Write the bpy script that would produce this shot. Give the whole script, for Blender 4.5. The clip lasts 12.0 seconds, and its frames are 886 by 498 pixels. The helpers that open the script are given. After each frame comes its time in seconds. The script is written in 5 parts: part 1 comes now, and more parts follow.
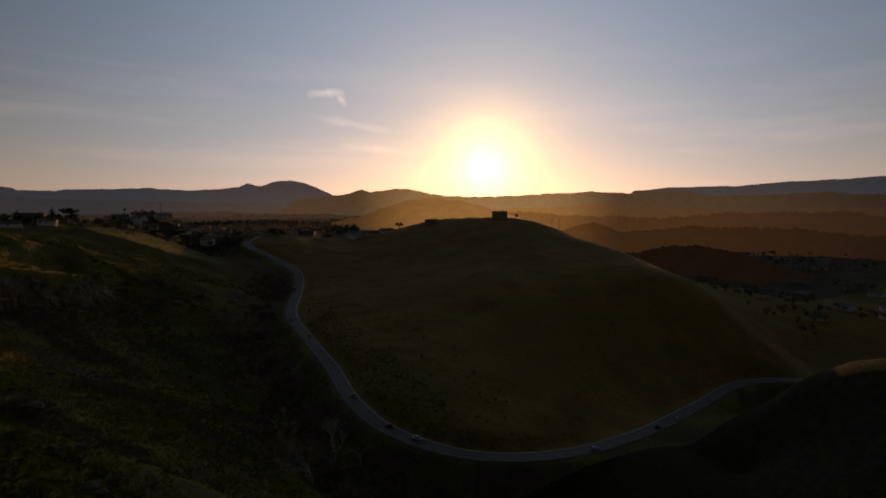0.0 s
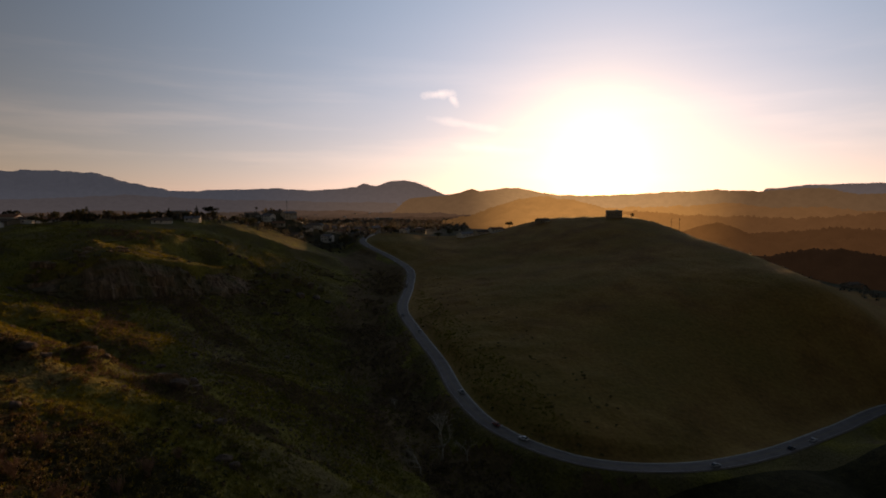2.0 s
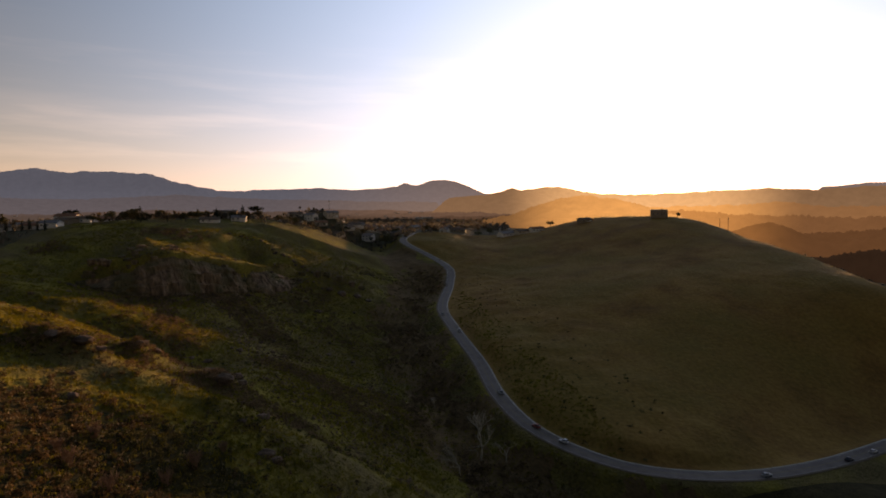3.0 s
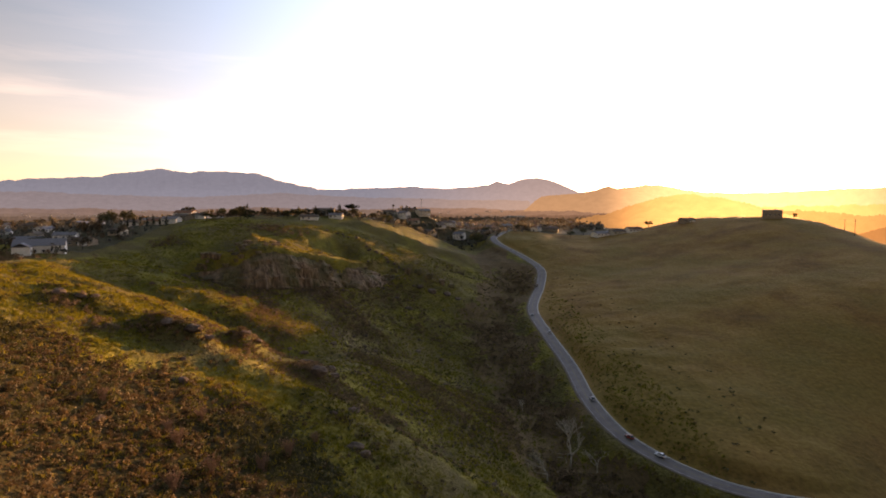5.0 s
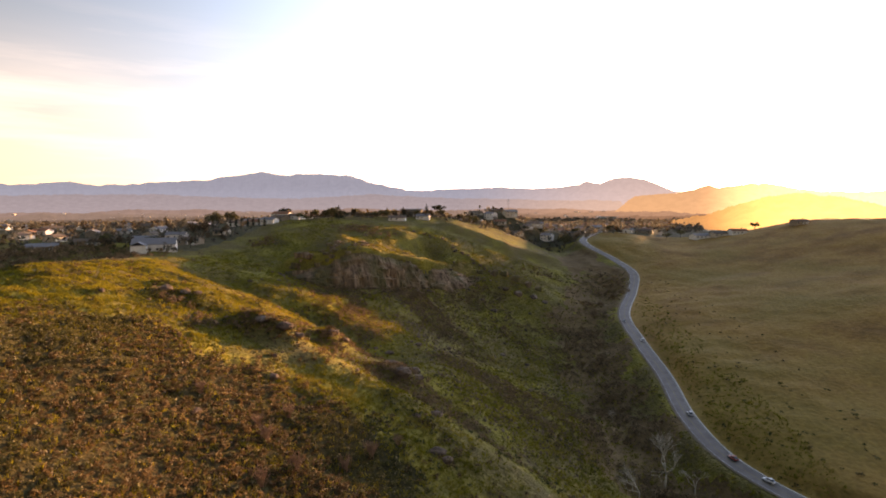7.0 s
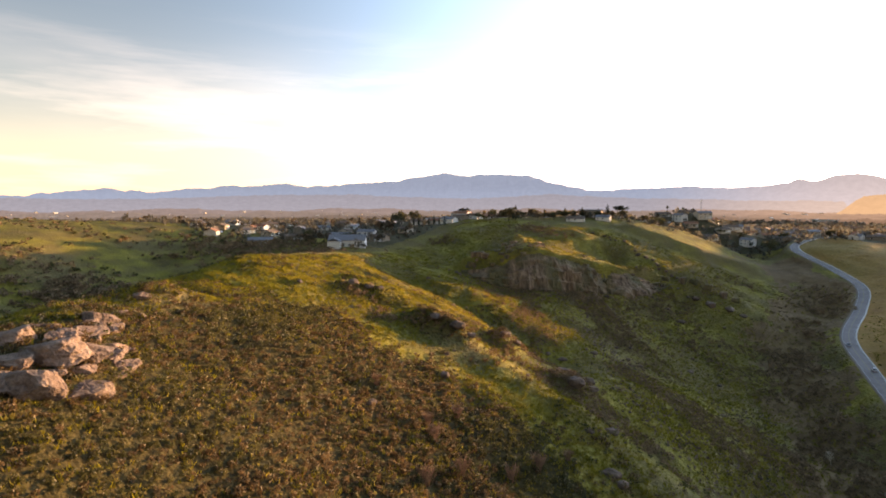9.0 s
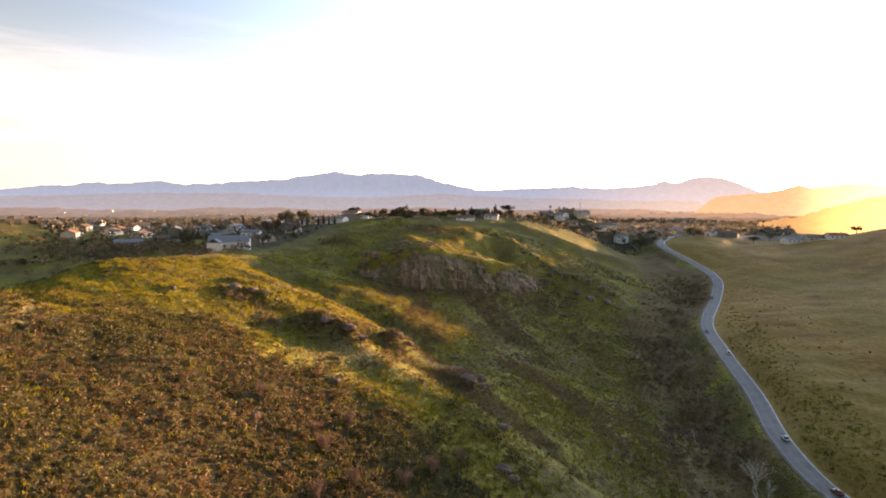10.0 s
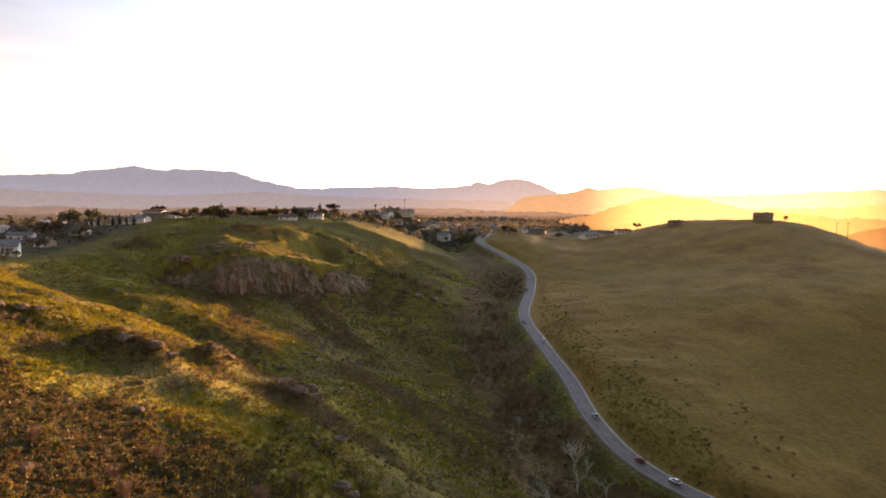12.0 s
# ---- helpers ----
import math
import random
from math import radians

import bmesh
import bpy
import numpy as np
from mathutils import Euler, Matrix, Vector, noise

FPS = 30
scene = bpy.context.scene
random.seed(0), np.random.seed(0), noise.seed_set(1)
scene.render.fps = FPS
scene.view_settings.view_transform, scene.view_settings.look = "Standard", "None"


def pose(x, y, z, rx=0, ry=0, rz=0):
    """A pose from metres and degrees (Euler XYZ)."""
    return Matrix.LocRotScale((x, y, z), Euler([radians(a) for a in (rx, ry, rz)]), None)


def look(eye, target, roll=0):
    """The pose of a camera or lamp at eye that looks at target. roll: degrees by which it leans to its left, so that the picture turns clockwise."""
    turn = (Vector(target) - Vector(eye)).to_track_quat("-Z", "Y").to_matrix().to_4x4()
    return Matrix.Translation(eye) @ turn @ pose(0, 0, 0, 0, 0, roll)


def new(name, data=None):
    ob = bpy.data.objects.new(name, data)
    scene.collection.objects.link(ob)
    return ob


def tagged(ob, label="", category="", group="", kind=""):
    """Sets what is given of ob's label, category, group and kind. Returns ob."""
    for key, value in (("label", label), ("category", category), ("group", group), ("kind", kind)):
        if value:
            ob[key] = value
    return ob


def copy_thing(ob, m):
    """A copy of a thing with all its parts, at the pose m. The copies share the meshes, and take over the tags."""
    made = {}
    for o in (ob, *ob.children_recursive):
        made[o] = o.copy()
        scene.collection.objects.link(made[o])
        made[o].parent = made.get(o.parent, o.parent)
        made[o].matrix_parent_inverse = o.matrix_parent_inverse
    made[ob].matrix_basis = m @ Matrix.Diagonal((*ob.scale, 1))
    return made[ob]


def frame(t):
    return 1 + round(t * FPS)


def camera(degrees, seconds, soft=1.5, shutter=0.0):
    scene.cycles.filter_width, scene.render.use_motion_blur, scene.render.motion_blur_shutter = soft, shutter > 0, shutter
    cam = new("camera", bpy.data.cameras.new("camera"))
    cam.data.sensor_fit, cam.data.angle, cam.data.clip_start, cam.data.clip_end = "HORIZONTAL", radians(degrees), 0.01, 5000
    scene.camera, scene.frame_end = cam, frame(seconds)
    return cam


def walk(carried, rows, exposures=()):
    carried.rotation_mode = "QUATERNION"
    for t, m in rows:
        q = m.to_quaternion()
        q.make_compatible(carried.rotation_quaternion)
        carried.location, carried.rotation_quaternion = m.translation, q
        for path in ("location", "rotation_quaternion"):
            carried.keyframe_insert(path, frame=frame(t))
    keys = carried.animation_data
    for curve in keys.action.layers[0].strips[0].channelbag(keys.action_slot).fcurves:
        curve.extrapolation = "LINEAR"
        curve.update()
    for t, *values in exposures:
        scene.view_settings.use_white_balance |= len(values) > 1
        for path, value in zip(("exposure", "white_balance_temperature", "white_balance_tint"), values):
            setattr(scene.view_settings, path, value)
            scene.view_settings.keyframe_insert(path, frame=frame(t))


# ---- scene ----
# The camera: an aerial craft that hovers, drifts ahead and turns.  t, x, y, z, heading to the right, pitch, roll
cam = camera(76.34, 12.0, soft=1.8)
PATH = (
    (0.0, -0.66, -3.60, 124.92, 28.54, -4.42, -0.14),
    (0.5, -0.84, -3.77, 124.85, 25.48, -4.43, -0.09),
    (1.0, -0.95, -3.84, 124.80, 24.62, -4.48, -0.17),
    (1.5, -0.98, -3.81, 124.77, 22.23, -4.47, -0.14),
    (2.0, -0.94, -3.67, 124.76, 17.45, -4.49, -0.12),
    (2.5, -0.86, -3.45, 124.77, 14.63, -4.52, -0.16),
    (3.0, -0.74, -3.11, 124.80, 13.37, -4.55, -0.19),
    (3.2, -0.68, -2.89, 124.83, 12.97, -4.56, -0.16),
    (4.8, -0.12, -1.07, 125.00, 5.33, -4.69, 0.01),
    (5.0, -0.05, -0.85, 125.01, 4.13, -4.70, 0.03),
    (5.5, 0.11, -0.05, 125.09, 0.00, -4.66, -0.09),
    (6.0, 0.26, 0.85, 125.15, -1.65, -4.65, -0.11),
    (6.5, 0.38, 1.84, 125.23, -2.38, -4.65, -0.10),
    (7.0, 0.44, 2.92, 125.29, -4.69, -4.63, -0.16),
    (7.5, 0.46, 4.11, 125.35, -10.13, -4.62, -0.12),
    (7.7, 0.39, 4.69, 125.36, -11.90, -4.62, -0.09),
    (8.6, 0.09, 7.28, 125.41, -22.60, -4.62, 0.02),
    (9.3, -0.15, 9.28, 125.46, -22.50, -4.61, 0.10),
    (9.5, -0.21, 9.85, 125.47, -21.20, -4.61, 0.13),
    (10.0, -0.62, 11.55, 125.46, -11.61, -4.68, 0.16),
    (10.5, -1.55, 13.35, 125.44, -0.78, -4.64, 0.27),
    (11.0, -2.25, 15.26, 125.39, 1.43, -4.62, 0.29),
    (11.5, -2.88, 17.29, 125.31, 3.28, -4.66, 0.36),
    (12.0, -3.51, 19.42, 125.20, 6.22, -4.69, 0.40),
)
EXPOSURES = ((0, -1.5, 10600, 28), (0.5, -1.48, 10600, 28), (1, -1.4, 10600, 28), (1.5, -1.17, 10600, 29), (2, -0.83, 10700, 31), (2.5, -0.42, 10900, 33), (3, 0.06, 11000, 35),
             (5, 1.42, 11600, 38), (5.5, 1.54, 11600, 38), (6, 1.73, 11500, 37), (7.5, 2.0, 10900, 34), (9.5, 2.22, 9000, 24), (10, 2.36, 9800, 29), (10.5, 2.38, 11300, 35), (11.2, 2.2, 11900, 37), (12, 2.02, 12100, 38))
walk(cam, [(t, pose(x, y, z, 90 + p, 0, -a) @ pose(0, 0, 0, 0, 0, r)) for t, x, y, z, a, p, r in PATH], EXPOSURES)

# ---- light ----
SUN_AZ, SUN_EL = radians(32.8), radians(3.8)
SUN = Vector((math.sin(SUN_AZ) * math.cos(SUN_EL), math.cos(SUN_AZ) * math.cos(SUN_EL), math.sin(SUN_EL)))
world = bpy.data.worlds.new("evening_sky")
scene.world = world
world.use_nodes = True


def build_sky():
    """Low sun in clear air: physical sky, the bright aureole round the sun, thin cirrus."""
    nt = world.node_tree
    nt.nodes.clear()
    add = nt.nodes.new

    def link(a, b):
        nt.links.new(a, b)

    def maths(op, a, b=None):
        n = add("ShaderNodeMath")
        n.operation = op
        for i, v in enumerate((a, b)):
            if v is None:
                continue
            if isinstance(v, (int, float)):
                n.inputs[i].default_value = v
            else:
                link(v, n.inputs[i])
        return n.outputs[0]

    sky = add("ShaderNodeTexSky")
    sky.sky_type = "NISHITA"
    sky.sun_disc = False
    sky.sun_elevation, sky.sun_rotation = SUN_EL, SUN_AZ
    sky.altitude, sky.air_density, sky.dust_density, sky.ozone_density = 250, 1.0, 0.5, 2.5
    co = add("ShaderNodeTexCoord").outputs["Generated"]
    dot = add("ShaderNodeVectorMath")
    dot.operation = "DOT_PRODUCT"
    link(co, dot.inputs[0])
    dot.inputs[1].default_value = SUN
    ang = maths("ARCCOSINE", maths("MINIMUM", dot.outputs["Value"], 1.0))

    def halo(width, colour, strength):
        e = maths("MULTIPLY", maths("EXPONENT", maths("MULTIPLY", ang, -1.0 / width)), strength)
        c = add("ShaderNodeVectorMath")
        c.operation = "SCALE"
        c.inputs[0].default_value = colour
        link(e, c.inputs["Scale"])
        return c.outputs[0]

    def plus(a, b):
        n = add("ShaderNodeVectorMath")
        n.operation = "ADD"
        link(a, n.inputs[0])
        link(b, n.inputs[1])
        return n.outputs[0]

    # the broad bright blue half of the sky round the sun
    width, colour, strength = BROAD
    fall = maths("MULTIPLY", maths("EXPONENT", maths("MULTIPLY", maths("MULTIPLY", ang, ang), -1.0 / (width * width))), strength)
    broad_sky = add("ShaderNodeVectorMath")
    broad_sky.operation = "SCALE"
    broad_sky.inputs[0].default_value = colour
    link(fall, broad_sky.inputs["Scale"])
    total = broad_sky.outputs[0]
    for width, colour, strength in HALOS:
        h = halo(width, colour, strength)
        total = plus(total, h)
    scaled = add("ShaderNodeVectorMath")
    scaled.operation = "SCALE"
    link(sky.outputs[0], scaled.inputs[0])
    scaled.inputs["Scale"].default_value = SKY_STRENGTH
    total = plus(total, scaled.outputs[0])
    # pale dusty air along the horizon
    rise = add("ShaderNodeSeparateXYZ")
    link(co, rise.inputs[0])
    dusty = maths("MULTIPLY", maths("EXPONENT", maths("MULTIPLY", maths("ABSOLUTE", rise.outputs["Z"]), -10.0)), 1.0)
    pale = add("ShaderNodeVectorMath")
    pale.operation = "SCALE"
    pale.inputs[0].default_value = DUST
    link(dusty, pale.inputs["Scale"])
    total = plus(total, pale.outputs[0])
    gold = add("ShaderNodeVectorMath")
    gold.operation = "SCALE"
    gold.inputs[0].default_value = GOLD
    link(maths("MULTIPLY", dusty, maths("EXPONENT", maths("MULTIPLY", ang, -2.2))), gold.inputs["Scale"])
    total = plus(total, gold.outputs[0])
    # cirrus: long flat streaks, thickest 5 to 15 degrees up
    sep = add("ShaderNodeSeparateXYZ")
    link(co, sep.inputs[0])
    stretch = add("ShaderNodeMapping")
    link(co, stretch.inputs["Vector"])
    stretch.inputs["Rotation"].default_value = (0.03, 0.05, 0.4)
    stretch.inputs["Scale"].default_value = (1.5, 2.2, 17.0)
    tex = add("ShaderNodeTexNoise")
    tex.inputs["Scale"].default_value, tex.inputs["Detail"].default_value, tex.inputs["Roughness"].default_value = 1.6, 6.0, 0.55
    link(stretch.outputs[0], tex.inputs["Vector"])
    ramp = add("ShaderNodeMapRange")
    ramp.inputs["From Min"].default_value, ramp.inputs["From Max"].default_value = 0.5, 0.82
    link(tex.outputs["Fac"], ramp.inputs["Value"])
    band = add("ShaderNodeMapRange")
    band.inputs["From Min"].default_value, band.inputs["From Max"].default_value = 0.30, 0.13
    link(sep.outputs["Z"], band.inputs["Value"])
    veil = maths("MULTIPLY", maths("MULTIPLY", ramp.outputs[0], band.outputs[0]), 0.8)
    # a broad soft sheet of it, 6 to 13 degrees up
    sheet_at = add("ShaderNodeMapping")
    link(co, sheet_at.inputs["Vector"])
    sheet_at.inputs["Rotation"].default_value = (0.02, -0.05, 0.2)
    sheet_at.inputs["Scale"].default_value = (1.3, 1.3, 8.0)
    sheet = add("ShaderNodeTexNoise")
    sheet.inputs["Scale"].default_value, sheet.inputs["Detail"].default_value, sheet.inputs["Roughness"].default_value = 2.2, 5.0, 0.5
    link(sheet_at.outputs[0], sheet.inputs["Vector"])
    soft = add("ShaderNodeMapRange")
    soft.inputs["From Min"].default_value, soft.inputs["From Max"].default_value = 0.4, 0.7
    link(sheet.outputs["Fac"], soft.inputs["Value"])
    level = maths("DIVIDE", maths("SUBTRACT", sep.outputs["Z"], 0.165), 0.06)
    broad = maths("EXPONENT", maths("MULTIPLY", maths("MULTIPLY", level, level), -1.0))
    veil = maths("ADD", veil, maths("MULTIPLY", maths("MULTIPLY", soft.outputs[0], broad), 0.3))
    # a few small bright wisps high to the left of the sun
    torn = add("ShaderNodeTexNoise")
    torn.inputs["Scale"].default_value, torn.inputs["Detail"].default_value, torn.inputs["Roughness"].default_value = 34.0, 6.0, 0.6
    link(co, torn.inputs["Vector"])
    ragged = maths("MULTIPLY", maths("SUBTRACT", torn.outputs["Fac"], 0.5), 1.9)

    def along_axis(way, middle):
        d = add("ShaderNodeVectorMath")
        d.operation = "DOT_PRODUCT"
        link(co, d.inputs[0])
        d.inputs[1].default_value = way
        return maths("SUBTRACT", d.outputs["Value"], way.dot(middle))

    wisps = None
    for azimuth, rise_up, half_long, half_thick, tilt, strength in WISPS:
        a, e, k = radians(azimuth), radians(rise_up), radians(tilt)
        middle = Vector((math.sin(a) * math.cos(e), math.cos(a) * math.cos(e), math.sin(e)))
        right = Vector((math.cos(a), -math.sin(a), 0))
        up = right.cross(middle)
        p = maths("DIVIDE", along_axis(right * math.cos(k) - up * math.sin(k), middle), half_long)
        q = maths("DIVIDE", along_axis(right * math.sin(k) + up * math.cos(k), middle), half_thick)
        reach = maths("SQRT", maths("ADD", maths("MULTIPLY", p, p), maths("MULTIPLY", q, q)))
        body = add("ShaderNodeMapRange")
        body.inputs["From Min"].default_value, body.inputs["From Max"].default_value = 1.1, 0.1
        body.inputs["To Max"].default_value = strength
        link(maths("ADD", reach, ragged), body.inputs["Value"])
        wisps = body.outputs[0] if wisps is None else maths("MAXIMUM", wisps, body.outputs[0])
    cloud = maths("MINIMUM", maths("ADD", veil, wisps), 0.95)
    lit = add("ShaderNodeVectorMath")
    lit.operation = "MULTIPLY_ADD"
    link(total, lit.inputs[0])
    lit.inputs[1].default_value = (1.12, 1.06, 1.02)
    lit.inputs[2].default_value = (0.17, 0.15, 0.14)
    mix = add("ShaderNodeMix")
    mix.data_type = "RGBA"
    link(cloud, mix.inputs["Factor"])
    link(total, mix.inputs["A"])
    link(lit.outputs[0], mix.inputs["B"])
    bright = add("ShaderNodeVectorMath")
    bright.operation = "SCALE"
    bright.inputs[0].default_value = (0.42, 0.38, 0.34)
    link(wisps, bright.inputs["Scale"])
    bg = add("ShaderNodeBackground")
    link(plus(mix.outputs["Result"], bright.outputs[0]), bg.inputs["Color"])
    bg.inputs["Strength"].default_value = 1.0
    out = add("ShaderNodeOutputWorld")
    link(bg.outputs[0], out.inputs["Surface"])


SKY_STRENGTH = 0.09
HALOS = ((0.03, (1.0, 0.82, 0.3), 11.0), (0.1, (1.0, 0.72, 0.2), 1.0), (0.3, (0.9, 0.62, 0.2), 0.35))
BROAD = (0.7, (0.24, 0.66, 1.32), 1.22)
DUST = (0.22, 0.185, 0.19)
GOLD = (1.5, 0.85, 0.2)
# bearing, rise, half length, half thickness, tilt, density
WISPS = ((17.2, 10.9, 0.03, 0.009, -4, 1.0), (18.5, 10.3, 0.013, 0.007, 50, 0.8), (19.6, 8.0, 0.075, 0.008, 9, 0.4), (22.5, 5.6, 0.08, 0.009, 5, 0.35))
build_sky()
sun_lamp = new("sun", bpy.data.lights.new("sun", "SUN"))
sun_lamp.data.energy, sun_lamp.data.angle, sun_lamp.data.color = 3.9, radians(0.6), (1.0, 0.74, 0.42)
sun_lamp.matrix_world = look(SUN * 1000, (0, 0, 0))


# ---- materials ----
def material(name):
    m = bpy.data.materials.new(name)
    m.use_nodes = True
    m.node_tree.nodes.clear()
    return m, m.node_tree


def surface(name, colours, scale, rough=0.9, bump=0.3, bump_scale=None, fine=None, metallic=0.0, translucent=0.0, per_object=0.0, per_island=0.0, tips=None,
            stretch=(1, 1, 1), positions=None, coords="Object", spec=0.2, patches=None, patch_scale=0.02):
    """A rough natural or painted surface: noise between the colours at one scale, broken up at a finer one, with bump."""
    m, nt = material(name)
    add = nt.nodes.new

    def link(a, b):
        nt.links.new(a, b)

    if coords == "Position":
        co = add("ShaderNodeNewGeometry").outputs["Position"]
    else:
        co = add("ShaderNodeTexCoord").outputs[coords]
    mp = add("ShaderNodeMapping")
    mp.inputs["Scale"].default_value = stretch
    link(co, mp.inputs["Vector"])
    n1 = add("ShaderNodeTexNoise")
    n1.inputs["Scale"].default_value, n1.inputs["Detail"].default_value, n1.inputs["Roughness"].default_value = scale, 6, 0.62
    link(mp.outputs[0], n1.inputs["Vector"])
    ramp = add("ShaderNodeValToRGB")
    els = ramp.color_ramp.elements
    spots = positions or [0.3 + 0.4 * i / max(1, len(colours) - 1) for i in range(len(colours))]
    while len(els) < len(colours):
        els.new(0.5)
    for e, p, c in zip(els, spots, colours):
        e.position, e.color = p, (*c, 1)
    link(n1.outputs["Fac"], ramp.inputs["Fac"])
    colour = ramp.outputs["Color"]

    def multiply(colour, fac_out, low, high):
        r = add("ShaderNodeMapRange")
        r.inputs["To Min"].default_value, r.inputs["To Max"].default_value = low, high
        link(fac_out, r.inputs["Value"])
        v = add("ShaderNodeVectorMath")
        v.operation = "SCALE"
        link(colour, v.inputs[0])
        link(r.outputs[0], v.inputs["Scale"])
        return v.outputs[0]

    n2 = add("ShaderNodeTexNoise")
    n2.inputs["Scale"].default_value, n2.inputs["Detail"].default_value = fine or scale * 9, 4
    link(mp.outputs[0], n2.inputs["Vector"])
    if patches:
        n3 = add("ShaderNodeTexNoise")
        n3.inputs["Scale"].default_value, n3.inputs["Detail"].default_value = patch_scale, 5
        link(mp.outputs[0], n3.inputs["Vector"])
        r3 = add("ShaderNodeMapRange")
        r3.inputs["From Min"].default_value, r3.inputs["From Max"].default_value = 0.42, 0.62
        link(n3.outputs["Fac"], r3.inputs["Value"])
        mx = add("ShaderNodeMix")
        mx.data_type = "RGBA"
        mx.inputs["B"].default_value = (*patches, 1)
        link(colour, mx.inputs["A"])
        link(r3.outputs[0], mx.inputs["Factor"])
        colour = mx.outputs["Result"]
    colour = multiply(colour, n2.outputs["Fac"], 0.55, 1.45)
    if per_object:
        colour = multiply(colour, add("ShaderNodeObjectInfo").outputs["Random"], 1 - per_object, 1 + per_object)
    if per_island:
        colour = multiply(colour, add("ShaderNodeNewGeometry").outputs["Random Per Island"], 1 - per_island, 1 + per_island)
    if tips:
        pick = add("ShaderNodeMapRange")
        pick.inputs["From Min"].default_value, pick.inputs["From Max"].default_value = 0.86, 0.9
        link(add("ShaderNodeNewGeometry").outputs["Random Per Island"], pick.inputs["Value"])
        tm = add("ShaderNodeMix")
        tm.data_type = "RGBA"
        tm.inputs["B"].default_value = (*tips, 1)
        link(colour, tm.inputs["A"])
        link(pick.outputs[0], tm.inputs["Factor"])
        colour = tm.outputs["Result"]
    b = add("ShaderNodeBsdfPrincipled")
    link(colour, b.inputs["Base Color"])
    b.inputs["Roughness"].default_value, b.inputs["Metallic"].default_value = rough, metallic
    b.inputs["Specular IOR Level"].default_value = spec
    if bump:
        bn = add("ShaderNodeBump")
        bn.inputs["Strength"].default_value, bn.inputs["Distance"].default_value = bump, bump_scale or 0.1
        link(n2.outputs["Fac"], bn.inputs["Height"])
        link(bn.outputs[0], b.inputs["Normal"])
    shader = b.outputs[0]
    if translucent:
        tr = add("ShaderNodeBsdfTranslucent")
        link(colour, tr.inputs["Color"])
        ms = add("ShaderNodeMixShader")
        ms.inputs[0].default_value = translucent
        link(shader, ms.inputs[1])
        link(tr.outputs[0], ms.inputs[2])
        shader = ms.outputs[0]
    out = add("ShaderNodeOutputMaterial")
    link(shader, out.inputs["Surface"])
    return m


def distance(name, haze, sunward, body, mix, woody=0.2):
    """Far hills as if through kilometres of lit air: a plain backdrop, the haze painted in as glow, warmer and brighter
    towards the sun.
    """
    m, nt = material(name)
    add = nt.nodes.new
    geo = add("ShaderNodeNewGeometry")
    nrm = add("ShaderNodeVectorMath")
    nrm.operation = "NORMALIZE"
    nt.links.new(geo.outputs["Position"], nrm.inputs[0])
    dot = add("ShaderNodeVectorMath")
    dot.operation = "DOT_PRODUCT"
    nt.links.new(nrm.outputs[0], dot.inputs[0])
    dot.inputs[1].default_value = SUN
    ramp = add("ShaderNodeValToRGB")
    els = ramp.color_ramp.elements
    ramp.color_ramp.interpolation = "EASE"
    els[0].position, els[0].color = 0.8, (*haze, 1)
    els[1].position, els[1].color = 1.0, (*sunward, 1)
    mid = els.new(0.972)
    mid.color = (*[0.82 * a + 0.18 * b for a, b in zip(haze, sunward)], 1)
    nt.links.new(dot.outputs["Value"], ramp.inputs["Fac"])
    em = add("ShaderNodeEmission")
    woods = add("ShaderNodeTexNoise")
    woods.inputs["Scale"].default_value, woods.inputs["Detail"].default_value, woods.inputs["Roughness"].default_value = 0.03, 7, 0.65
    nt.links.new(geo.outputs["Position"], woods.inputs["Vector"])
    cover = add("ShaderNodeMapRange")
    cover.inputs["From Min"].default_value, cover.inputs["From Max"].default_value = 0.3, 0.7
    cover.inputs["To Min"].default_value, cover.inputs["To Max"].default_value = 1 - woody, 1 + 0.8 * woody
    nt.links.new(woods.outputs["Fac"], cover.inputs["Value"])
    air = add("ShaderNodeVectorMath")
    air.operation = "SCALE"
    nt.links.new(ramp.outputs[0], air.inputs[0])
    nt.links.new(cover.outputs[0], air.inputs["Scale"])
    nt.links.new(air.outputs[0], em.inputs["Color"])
    tex = add("ShaderNodeTexNoise")
    tex.inputs["Scale"].default_value, tex.inputs["Detail"].default_value = 0.012, 8
    nt.links.new(geo.outputs["Position"], tex.inputs["Vector"])
    r2 = add("ShaderNodeValToRGB")
    r2.color_ramp.elements[0].position, r2.color_ramp.elements[0].color = 0.35, (*[c * 0.5 for c in body], 1)
    r2.color_ramp.elements[1].position, r2.color_ramp.elements[1].color = 0.7, (*body, 1)
    nt.links.new(tex.outputs["Fac"], r2.inputs["Fac"])
    df = add("ShaderNodeBsdfDiffuse")
    nt.links.new(r2.outputs[0], df.inputs["Color"])
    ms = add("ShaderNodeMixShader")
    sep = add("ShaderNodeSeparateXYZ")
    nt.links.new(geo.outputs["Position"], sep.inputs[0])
    # more of the painted haze low down, less at the crests
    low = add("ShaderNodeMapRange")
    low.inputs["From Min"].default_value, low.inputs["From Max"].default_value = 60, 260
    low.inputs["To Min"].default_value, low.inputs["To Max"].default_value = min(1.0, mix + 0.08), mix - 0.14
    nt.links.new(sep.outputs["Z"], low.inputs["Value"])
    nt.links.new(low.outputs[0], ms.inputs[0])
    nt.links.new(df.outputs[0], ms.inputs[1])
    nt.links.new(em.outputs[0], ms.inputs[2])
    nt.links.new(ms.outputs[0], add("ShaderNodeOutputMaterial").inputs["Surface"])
    return m


